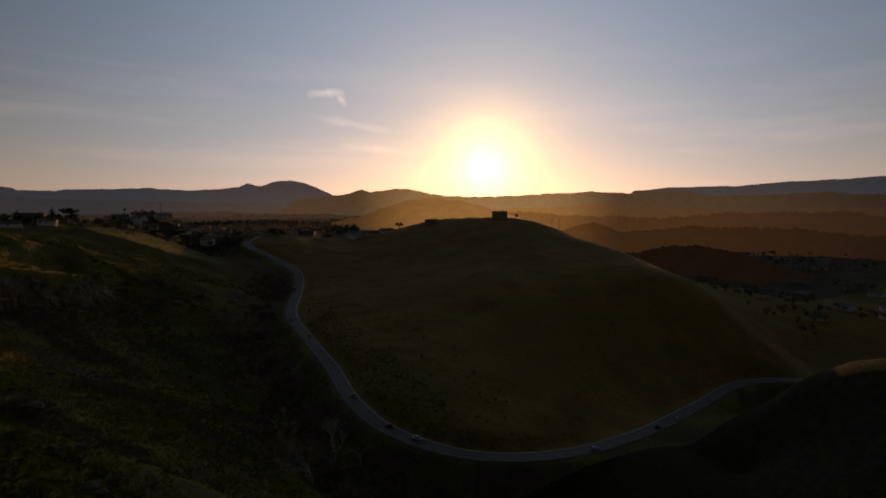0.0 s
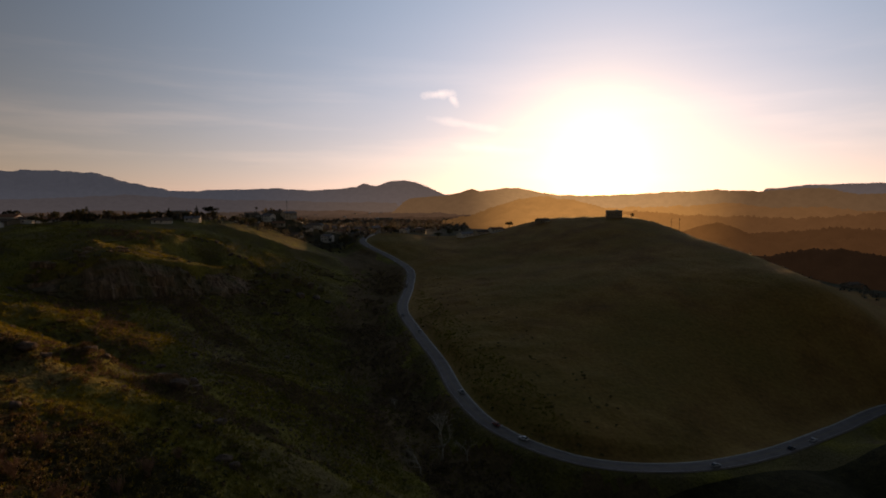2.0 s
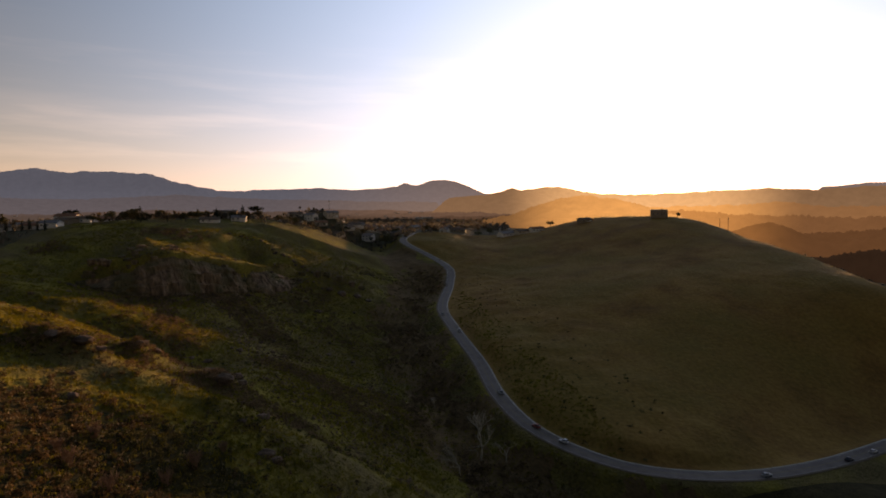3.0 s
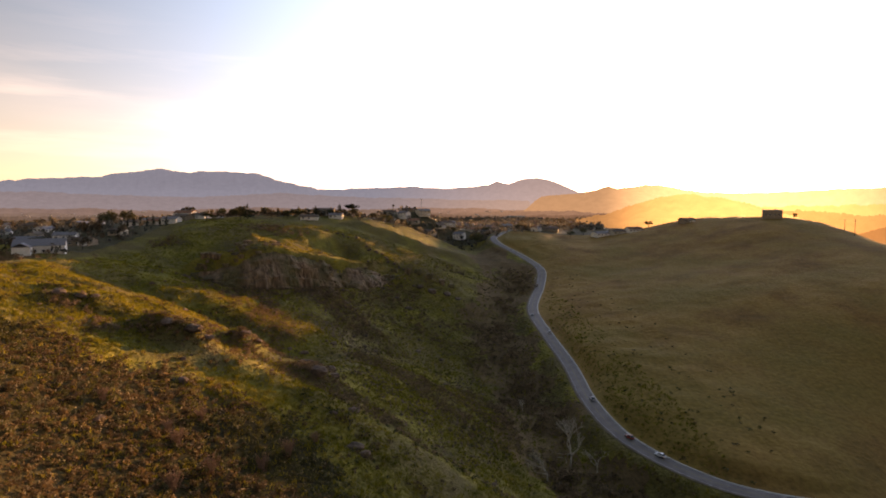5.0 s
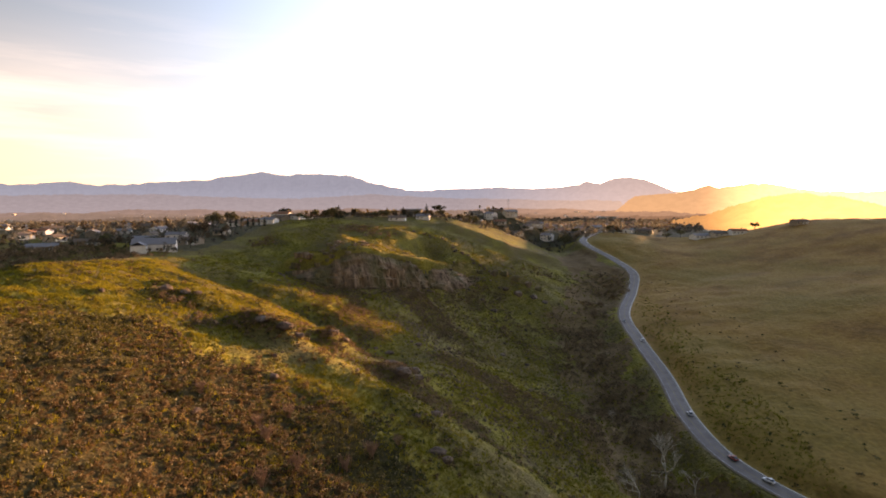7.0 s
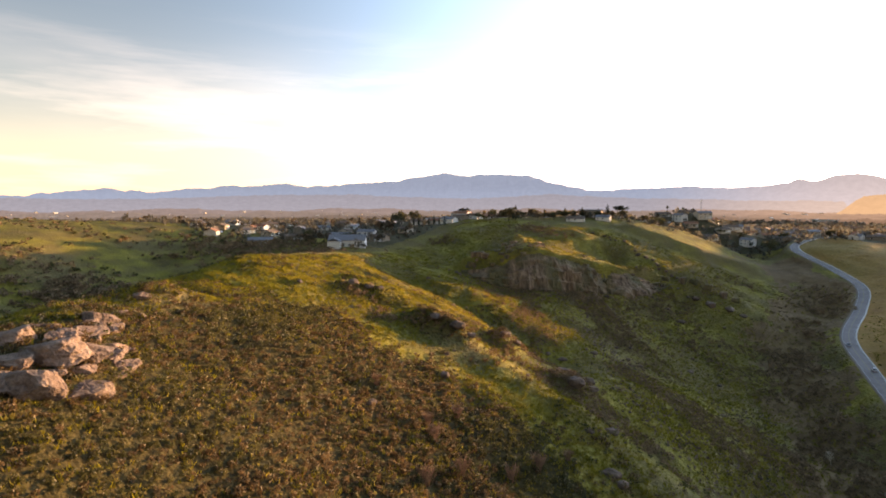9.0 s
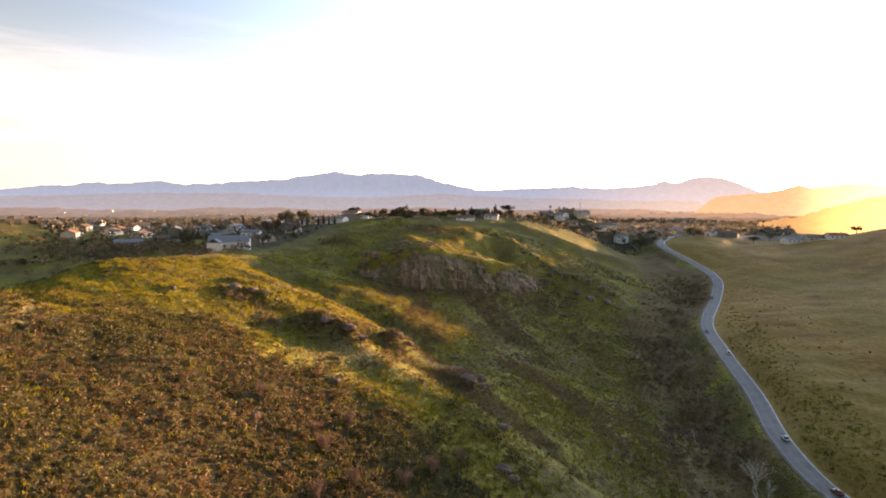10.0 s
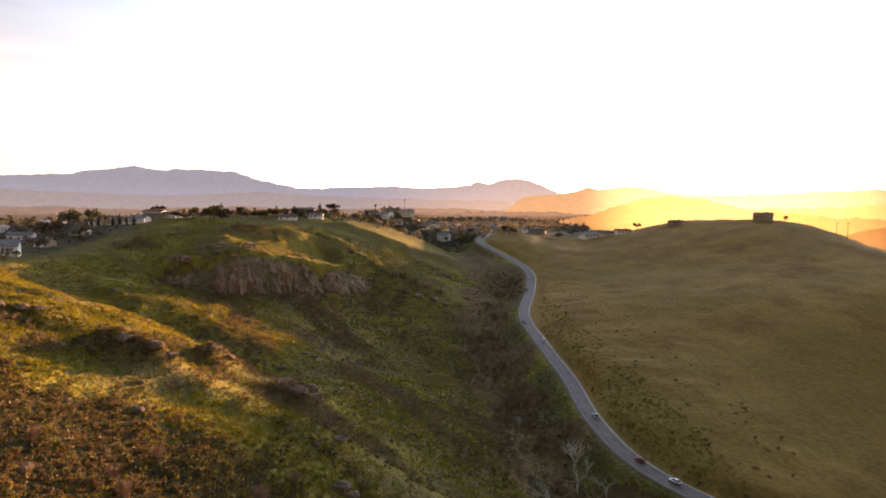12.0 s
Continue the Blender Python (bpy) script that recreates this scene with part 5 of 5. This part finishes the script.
def thicket(x, y, count, spread, tall, seed, label):
    """A clump of leafy bushes growing into one another: one joined stand."""
    rng = np.random.default_rng(seed)
    bx, by = x + rng.normal(0, spread, count), y + rng.normal(0, spread, count)
    shapes = [leaves(rng, [(rng.uniform(-0.4, 0.4), rng.uniform(-0.4, 0.4), rng.uniform(0.25, 0.7)) for _ in range(5)], [0.4, 0.35, 0.3, 0.3, 0.25], 60, 0.11, 0.85, 0.4) for _ in range(3)]
    v = strewn(shapes, rng.integers(0, 3, count), bx, by, height(bx, by), tall * rng.uniform(0.6, 1.2, count), rng.uniform(0, 6, count), rng.uniform(0.8, 1.2, count))
    tagged(new("thicket", quad_mesh("thicket", v, BRUSH_DARK)), label, "thicket", kind="stuff")


thicket(-186, 128, 60, 9, 4.5, 71, "dark leafy thicket in the western hollow")
thicket(-206, 300, 110, 17, 3.0, 72, "dark brown brush behind the grassy knoll")
thicket(-284, 322, 150, 22, 4.0, 77, "dark leafy trees below the western town")
thicket(-284, 196, 90, 13, 4.5, 78, "dark leafy thicket in the western hollow")
thicket(-301, 277, 10, 3, 4.0, 79, "lone leafy bush on the green western slope")
thicket(-262, 318, 120, 20, 3.2, 73, "dark brown brush below the western town")
thicket(-160, 388, 40, 6, 2.4, 74, "brown leafless brush on the green slope")
thicket(-104, 436, 70, 9, 2.4, 75, "dark brush along the crest of the shoulder")
thicket(-84, 420, 60, 7, 2.2, 76, "dark brush along the crest of the shoulder")

for gully_i, gully_spot in enumerate(along(GULLY, 27.0)[2:15]):
    thicket(gully_spot[0] + (gully_i * 37 % 15) - 5, gully_spot[1] + (gully_i * 23 % 11) - 5, 15, 4.6, 2.6 + gully_i % 3 * 0.5, 100 + gully_i, "brown leafy thicket along the gully")

for bush_x, bush_y, bush_seed in ((-80, 178, 81), (-70, 179, 82), (-58, 202, 83), (-89, 172, 84), (-104, 181, 85), (-32, 190, 86)):
    thicket(bush_x, bush_y, 24, 3.0, 1.9, bush_seed, "dark brush round rocks on the sunny slope")


# ---- houses ----
def gable(w, d, h, rise, over=0.5, thick=0.25):
    """A pitched roof with eaves, ridge along x."""
    bm = bmesh.new()
    x, y = w / 2 + over, d / 2 + over
    drop = rise * over / (d / 2)
    prof = [(-y, h - drop), (0, h + rise), (y, h - drop), (y, h - drop + thick), (0, h + rise + thick), (-y, h - drop + thick)]
    a = [bm.verts.new((-x, p, q)) for p, q in prof]
    b = [bm.verts.new((x, p, q)) for p, q in prof]
    for k in range(6):
        bm.faces.new((a[k], a[(k + 1) % 6], b[(k + 1) % 6], b[k]))
    bm.faces.new(a[::-1])
    bm.faces.new(b)
    return bm


def shell(w, d, h, rise):
    """House walls with gable ends."""
    bm = bmesh.new()
    x, y = w / 2, d / 2
    prof = [(-y, -1.5), (y, -1.5), (y, h), (0, h + rise), (-y, h)]
    a = [bm.verts.new((-x, p, q)) for p, q in prof]
    b = [bm.verts.new((x, p, q)) for p, q in prof]
    for k in range(5):
        bm.faces.new((a[k], b[k], b[(k + 1) % 5], a[(k + 1) % 5]))
    bm.faces.new(a)
    bm.faces.new(b[::-1])
    return bm


def house(x, y, turn, w, d, h, rise, wall, roof, label, wing=0.0, storeys=1, bays=0):
    """A detached house with a gabled roof, framed windows, a door, a garage door and a chimney."""
    ob = thing("house", x, y, None, turn, label, "house", "houses of the village")
    part("wall", shell(w, d, h, rise), STUCCO[wall], ob)
    r = part("roof", gable(w, d, h, rise), ROOFS[roof], ob)
    part("chimney", boxed(w * 0.28, d * 0.15, h, 0.8, 0.8, rise + 1.0), STUCCO[2], r)
    if wing:
        part("wing_wall", box(bmesh.new(), -w * 0.3, -d / 2 - wing / 2 + 0.3, -1.5, w * 0.34, wing, h + 1.2), STUCCO[wall], ob)
        bm = gable(wing + 1.5, w * 0.34, h - 0.3, rise * 0.6)
        bmesh.ops.rotate(bm, verts=bm.verts, matrix=Matrix.Rotation(radians(90), 3, "Z"))
        bmesh.ops.translate(bm, verts=bm.verts, vec=(-w * 0.3, -d / 2 - wing / 2 + 0.6, 0))
        part("wing_roof", bm, ROOFS[roof], ob)
    for side in (-1, 1):
        n = bays or max(2, int(w / 4))
        for s in range(storeys):
            for i in range(n):
                wx = (i + 0.5) / n * w - w / 2
                if wing and side < 0 and wx < -w * 0.1:
                    continue
                win = part("window", boxed(wx, side * (d / 2 + 0.03), 1.0 + 2.8 * s, 1.5, 0.12, 1.35), TRIM, ob)
                part("pane", boxed(wx, side * (d / 2 + 0.06), 1.1 + 2.8 * s, 1.45, 0.1, 1.15), GLASS, win)
    part("door", boxed(w * 0.06, -d / 2 - 0.05, 0, 1.0, 0.12, 2.05), TRIM, ob, "pale front door")
    part("garage_door", boxed(w * 0.33, -d / 2 - 0.06, 0, 3.6, 0.14, 2.1), TRIM, ob, "pale panelled garage door")
    return ob


house(-205, 334, 24, 24, 13, 4.6, 3.4, 0, 0, "large white house with a broad grey shingle roof", 8)
house(-203, 372, -10, 15, 9, 3.0, 2.0, 2, 2, "tan house with a brown roof on the rim")
house(-240, 380, 20, 16, 10, 3.2, 2.0, 0, 0, "white house with a grey roof behind the large one")
house(-224, 392, 12, 13, 9, 3.2, 1.8, 0, 0, "white house with a pale grey roof")
house(-203, 418, 5, 11, 8, 3.0, 1.6, 1, 2, "cream house with a brown roof on the rim")
house(-214, 470, -8, 13, 9, 3.2, 1.8, 0, 2, "white house behind a row of cypresses", 0, 1)
house(-200, 474, -6, 12, 9, 3.2, 1.8, 1, 1, "cream house with a clay tile roof")
house(-187, 472, -12, 13, 9, 3.2, 1.8, 0, 0, "white house on the rim of the hill")
house(-188, 506, -14, 17, 10, 6.0, 2.0, 0, 1, "tall white two-storey house with a clay tile roof", 0, 2)
house(-172, 496, -20, 14, 9, 3.2, 1.8, 0, 2, "white house with a brown roof")
house(-81, 500, 4, 15, 9, 2.6, 1.8, 0, 2, "low white house behind the grassy shoulder")
house(-60, 518, -4, 12, 8, 2.8, 1.8, 0, 0, "white house with a grey roof by a conifer")
house(-72, 540, 0, 16, 10, 6.0, 1.2, 2, 2, "tan two-storey house on the ridge", 0, 2)
for i, (hx, hy) in enumerate(((2, 640), (12, 632), (-14, 630), (24, 652), (34, 676), (42, 640), (56, 672), (70, 690), (84, 708), (50, 705), (98, 690), (30, 620), (64, 630), (84, 660), (113, 668), (128, 690))):
    house(hx, hy, (i * 53) % 90 - 40, 12 + i % 4, 9, 3.0 + (i % 3 == 0) * 2.6, 1.8, i % 2, i % 3, ("white house on the town knoll", "cream house below the town knoll")[i % 2], 0, 2 if i % 3 == 0 else 1)
house(212, 588, 20, 18, 10, 3.0, 1.8, 0, 0, "long pale house at the head of the canyon")
house(229, 586, 14, 15, 9, 3.0, 1.8, 1, 2, "cream house at the head of the canyon")
house(246, 583, 8, 16, 9, 3.2, 2.0, 0, 1, "white house with a clay tile roof above the canyon")
house(292, 560, 10, 14, 9, 3.0, 1.6, 2, 2, "tan house on the upper slope")


def hilltop_building():
    ob = thing("hilltop_building", 348, 508, None, -30, "boxy flat-roofed building on the hill crest", "building")
    part("wall", boxed(0, 0, -2, 16, 11, 9.0, 0.15), STUCCO[2], ob)
    part("parapet", box(box(box(boxed(0, 5.4, 7, 16.3, 0.4, 0.7), 0, -5.4, 7, 16.3, 0.4, 0.7), 7.95, 0, 7, 0.4, 10.4, 0.7), -7.95, 0, 7, 0.4, 10.4, 0.7), TRIM, ob)
    part("roof_unit", boxed(3, 1, 7, 2.4, 1.8, 1.3, 0.1), STEEL, ob, "grey roof air unit")
    for i in range(4):
        w = part("window", boxed(-5.4 + 3.6 * i, -5.52, 2.4, 1.8, 0.12, 1.5), TRIM, ob)
        part("pane", boxed(-5.4 + 3.6 * i, -5.56, 2.5, 1.55, 0.1, 1.3), GLASS, w)


hilltop_building()


def power_pole(x, y, tall, arms=1, label="wooden power pole with a crossarm"):
    ob = thing("power_pole", x, y, None, 30, label, "pole", "power poles")
    part("pole", tube(bmesh.new(), [(0, 0, -1), (0, 0, tall)], [0.22, 0.14], 8), WOOD_POLE, ob)
    for k in range(arms):
        arm = part("crossarm", boxed(0, 0, tall - 0.8 - 1.3 * k, 3.4, 0.16, 0.2), WOOD_POLE, ob)
        for i in (-1.4, -0.5, 0.5, 1.4):
            part("insulator", tube(bmesh.new(), [(i, 0, tall - 0.6 - 1.3 * k), (i, 0, tall - 0.35 - 1.3 * k)], [0.08, 0.06], 6), TRIM, arm)


power_pole(374, 440, 14, 2)
power_pole(378, 456, 10, 1)
power_pole(-286, 449, 14, 1)


def mast(x, y, tall):
    ob = thing("radio_mast", x, y, None, 0, "slender grey steel mast on the town knoll", "mast")
    part("pole", tube(bmesh.new(), [(0, 0, -1), (0, 0, tall)], [0.35, 0.2], 8), STEEL, ob)
    for k in range(3):
        part("antenna_panel", boxed(math.cos(k * 2.1) * 0.6, math.sin(k * 2.1) * 0.6, tall - 3, 0.35, 0.35, 2.4), TRIM, ob)


mast(22, 652, 19)


# ---- cars ----
def paint(name, rgb):
    return surface("car_paint_" + name, [tuple(c * 0.92 for c in rgb), rgb], 0.7, rough=0.28, bump=0, spec=0.5)


def loft(bm, stations):
    """A closed body through rounded cross-sections: (x, half width, bottom, top)."""
    rings = []
    for x, w, lo, hi in stations:
        m = (lo + hi) / 2
        prof = [(-w * 0.86, lo), (-w, lo + (hi - lo) * 0.25), (-w, m), (-w * 0.93, hi - (hi - lo) * 0.12), (-w * 0.78, hi), (w * 0.78, hi), (w * 0.93, hi - (hi - lo) * 0.12), (w, m),
                (w, lo + (hi - lo) * 0.25), (w * 0.86, lo)]
        rings.append([bm.verts.new((x, p, q)) for p, q in prof])
    n = len(rings[0])
    for a, b in zip(rings, rings[1:]):
        for k in range(n):
            bm.faces.new((a[k], a[(k + 1) % n], b[(k + 1) % n], b[k]))
    bm.faces.new(rings[0][::-1])
    bm.faces.new(rings[-1])
    return bm


HEAD_GLASS = surface("headlight_glass", [(0.5, 0.5, 0.48), (0.65, 0.65, 0.6)], 2, rough=0.15, bump=0, spec=0.5)
TAIL_RED = surface("tail_light_red", [(0.3, 0.02, 0.02), (0.4, 0.03, 0.03)], 2, rough=0.2, bump=0, spec=0.5)


def car(index, lane, mat, label, tall=1.0):
    at, turn = road_offset(index, lane, 0.02)
    ob = new("car")
    ob.matrix_basis = pose(at.x, at.y, at.z, 0, 0, turn + (180 if lane > 0 else 0))
    ob.scale = (0.88, 0.92, 0.95)
    tagged(ob, label, "car", "cars on the road")
    part("body", loft(bmesh.new(), [(-2.2, 0.72, 0.42, 0.75), (-2.1, 0.84, 0.3, 0.88), (-1.3, 0.9, 0.25, 0.95), (0.6, 0.9, 0.25, 0.94), (1.6, 0.88, 0.27, 0.84), (2.15, 0.8, 0.32, 0.7), (2.27, 0.66, 0.4, 0.6)]),
         mat, ob, "", True)
    part("roof", loft(bmesh.new(), [(-1.2, 0.62, 1.36 * tall, 1.42 * tall), (-0.6, 0.66, 1.38 * tall, 1.48 * tall), (0.2, 0.64, 1.36 * tall, 1.45 * tall)]), mat, ob, "", True)
    part("window_glass", loft(bmesh.new(), [(-1.95, 0.68, 0.86, 0.95), (-1.2, 0.7, 0.86, 1.4 * tall), (0.2, 0.69, 0.86, 1.4 * tall), (1.0, 0.72, 0.84, 0.95)]), GLASS, ob, "dark tinted windows", True)
    for wx in (-1.35, 1.4):
        for wy in (-0.82, 0.82):
            wheel = part("wheel", tube(bmesh.new(), [(wx, wy - 0.11, 0.33), (wx, wy + 0.11, 0.33)], [0.33, 0.33], 14), RUBBER, ob)
            part("rim", tube(bmesh.new(), [(wx, wy - 0.12, 0.33), (wx, wy + 0.12, 0.33)], [0.2, 0.2], 10), STEEL, wheel)
    for wy in (-0.6, 0.6):
        part("headlight", boxed(2.16, wy, 0.58, 0.12, 0.32, 0.14, 0.03), HEAD_GLASS, ob)
        part("tail_light", boxed(-2.14, wy, 0.66, 0.1, 0.34, 0.16, 0.03), TAIL_RED, ob)


def road_index(x, y):
    return int(np.argmin((ROAD_LINE[:, 0] - x) ** 2 + (ROAD_LINE[:, 1] - y) ** 2))


WHITE_CAR, RED_CAR, GREY_CAR, SILVER_CAR, DARK_CAR = paint("white", (0.72, 0.72, 0.72)), paint("red", (0.35, 0.05, 0.03)), paint("grey", (0.2, 0.2, 0.21)), paint("silver", (0.5, 0.5, 0.51)), \
    paint("dark", (0.03, 0.035, 0.05))
car(road_index(89, 183), 1.5, WHITE_CAR, "white saloon car driving on the canyon road")
car(road_index(84, 197), 1.5, RED_CAR, "dark red car driving on the canyon road")
car(road_index(78, 227), 1.5, SILVER_CAR, "silver hatchback driving on the canyon road", 1.06)
car(road_index(86, 313), 1.5, WHITE_CAR, "white car far up the canyon road", 1.1)
car(road_index(86, 347), -1.5, GREY_CAR, "grey car far up the canyon road")
car(road_index(214, 170), -1.5, WHITE_CAR, "white car on the lower bend of the road")
car(road_index(196, 167), -1.5, DARK_CAR, "dark blue car on the lower bend of the road", 1.08)
car(road_index(154, 161), -1.5, SILVER_CAR, "silver car on the lower bend of the road")


# ---- the town on the flat ----
def build_town():
    rng = random.Random(21)
    homes = []
    for i in range(1600):
        a, r = radians(rng.uniform(-62, 20)), 430 + 720 * rng.random() ** 1.4
        x, y = math.sin(a) * r, math.cos(a) * r
        if (x > -170 and y < 700 and x < 160) or (x > 160 and y < 760) or (x < -230 and y < 340) or (x > -262 and y < 480) or x < -1.03 * y:
            continue
        if all((x - p) ** 2 + (y - q) ** 2 > 23 ** 2 for p, q in homes):
            homes.append((x, y))
        if len(homes) >= 250:
            break
    made = []
    for i, (x, y) in enumerate(homes):
        if i < 6:
            made.append(house(x, y, rng.uniform(0, 180), 13 + i % 3 * 2, 9, 3.0, 1.8, i % 3, (i + i // 3) % 3,
                              ("white house in the hazy town", "cream house in the hazy town", "tan house in the hazy town")[i % 3], bays=2))
        else:
            copy_thing(made[i % 6], pose(x, y, ground_z(x, y), 0, 0, rng.uniform(0, 180)))
    # the crowded slope of the town knoll beside the road
    near = [(2, 640), (12, 632), (24, 652), (34, 676), (42, 640), (56, 672), (70, 690), (84, 708), (50, 705), (98, 690), (30, 620), (64, 630), (84, 660), (113, 668), (128, 690)]
    for i in range(600):
        x, y = rng.uniform(-40, 190), rng.uniform(612, 900)
        if all((x - p) ** 2 + (y - q) ** 2 > 15.5 ** 2 for p, q in near) and line_distance(np.array([x]), np.array([y]), ROAD)[0][0] > 13 and y > 600 + 0.3 * max(0, x - 90):
            near.append((x, y))
            copy_thing(made[len(near) % 6], pose(x, y, ground_z(x, y), 0, 0, rng.uniform(0, 180)))
        if len(near) > 95:
            break
    # scattered homes on the eastern hills
    for i in range(26):
        a, r = radians(rng.uniform(47, 70)), rng.uniform(560, 1050)
        x, y = math.sin(a) * r, math.cos(a) * r
        copy_thing(made[i % 6], pose(x, y, ground_z(x, y), 0, 0, rng.uniform(0, 180)))
    g = np.random.default_rng(31)
    n = 12500
    a, r = np.radians(g.uniform(-64, 20, n)), 370 + 1050 * g.random(n) ** 0.75
    x, y = np.sin(a) * r, np.cos(a) * r
    keep = ~((x > -185) & (y < 505 + 0.45 * np.maximum(x + 70, 0))) & ~((x > 150) & (y < 690)) & ~((x < -200) & (y < 350)) & (fbm(x, y, 120, 3, 44) > -0.45)
    e, s = np.radians(g.uniform(44, 72, 1500)), 520 + 800 * g.random(1500)
    ex, ey = np.sin(e) * s, np.cos(e) * s
    thick = fbm(ex, ey, 90, 3, 45) > 0.0
    x, y = np.concatenate([x[keep], ex[thick]]), np.concatenate([y[keep], ey[thick]])
    n = len(x)
    z = height(x, y)
    shapes = []
    for k in range(6):
        c = [(g.uniform(-0.3, 0.3), g.uniform(-0.3, 0.3), g.uniform(0.3, 0.75)) for _ in range(5)]
        shapes.append(leaves(g, c, g.uniform(0.2, 0.32, 5), 19, 0.165, 0.85, 0.3))
    size = g.uniform(3.0, 7.5, n)
    kind = g.integers(0, 6, n)
    rust = g.random(n) < 0.3
    for m, mat, label in ((~rust, TOWN_LEAF, "green trees between the houses of the town, leaf colour paled for haze"), (rust, LEAF_RUST, "russet brown trees between the houses of the town")):
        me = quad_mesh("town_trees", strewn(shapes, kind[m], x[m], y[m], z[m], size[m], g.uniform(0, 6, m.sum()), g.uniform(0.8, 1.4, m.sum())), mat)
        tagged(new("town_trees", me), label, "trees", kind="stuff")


build_town()


def build_west_brush():
    """Scrub over the western hill, in belts between strips of clear grass, and thin over the glare-tinted eastern hill.
    """
    g = np.random.default_rng(41)
    ex, ey = g.uniform(100, 400, 5200), g.uniform(165, 560, 5200)
    road, side = line_distance(ex, ey, ROAD)
    east = (road > 7) & (side > 0) & (fbm(ex, ey, 40, 4, 95) + 0.12 * g.normal(size=5200) > 0.85 + 0.6 * smooth(14, 40, road))
    n = 5200
    x, y = g.uniform(-480, -165, n), g.uniform(90, 360, n)
    belt = fbm(x * 0.5 + y * 0.3, y - 0.4 * x, 55, 4, 93)
    keep = (belt + 0.2 * g.normal(size=n) > 0.05) & (x < -175 - 0.2 * (y - 120))
    x, y = np.concatenate([x[keep], ex[east]]), np.concatenate([y[keep], ey[east]])
    n = len(x)
    shapes = [leaves(g, [(g.uniform(-0.5, 0.5), g.uniform(-0.5, 0.5), g.uniform(0.2, 0.6)) for _ in range(4)], [0.5, 0.45, 0.4, 0.35], 22, 0.24, 0.8, 0.35) for _ in range(4)]
    kind, size = g.integers(0, 4, n), g.uniform(1.2, 3.0, n) * np.where(x > 0, 0.45, 1.0)
    z = height(x, y)
    olive = g.random(n) < 0.5
    for m, mat, label in ((olive, BRUSH_OLIVE, "olive scrub scattered over the outer hills"), (~olive, BRUSH_DARK, "brown scrub scattered over the outer hills")):
        tagged(new("scrub", quad_mesh("scrub", strewn(shapes, kind[m], x[m], y[m], z[m], size[m], g.uniform(0, 6, m.sum()), g.uniform(0.6, 1.0, m.sum())), mat)), label, "brush", kind="stuff")


build_west_brush()


def build_far_roofs():
    """Pale roofs and sheds scattered over the hazy flats: one joined field of small gabled boxes."""
    g = np.random.default_rng(47)
    verts, faces = [], []
    for i in range(260):
        a, r = radians(g.uniform(-62, 12)), g.choice([1500, 2000, 2600]) - g.uniform(60, 200)
        x, y = math.sin(a) * r, math.cos(a) * r
        w, d, h = g.uniform(7, 18), g.uniform(6, 10), g.uniform(2, 3.5)
        back = 1500 if r < 1500 else 2000 if r < 2000 else 2600
        crest = 125 + back * math.tan(radians({1500: -1.3, 2000: -0.92, 2600: -0.62}[back]))
        z = 70 + (crest - 70) * np.interp((back - r) / 420, [0.08, 0.2, 0.35, 0.55], [0.9, 0.68, 0.48, 0.28]) - 1
        t = g.uniform(0, 3.1)
        c, s = math.cos(t), math.sin(t)
        n = len(verts)
        for px, py, pz in ((-w, -d, 0), (w, -d, 0), (w, d, 0), (-w, d, 0), (-w, -d, h), (w, -d, h), (w, d, h), (-w, d, h), (-w, 0, h * 1.5), (w, 0, h * 1.5)):
            verts.append((x + (px * c - py * s) / 2, y + (px * s + py * c) / 2, z + pz))
        faces += [[n + k for k in f] for f in ((0, 1, 5, 4), (2, 3, 7, 6), (1, 2, 6, 9, 5), (3, 0, 4, 8, 7), (4, 5, 9, 8), (6, 7, 8, 9))]
    tagged(mesh_object("far_buildings", verts, faces, STUCCO[1], shade=False), "small pale buildings scattered over the hazy valley", "buildings", kind="stuff")


build_far_roofs()
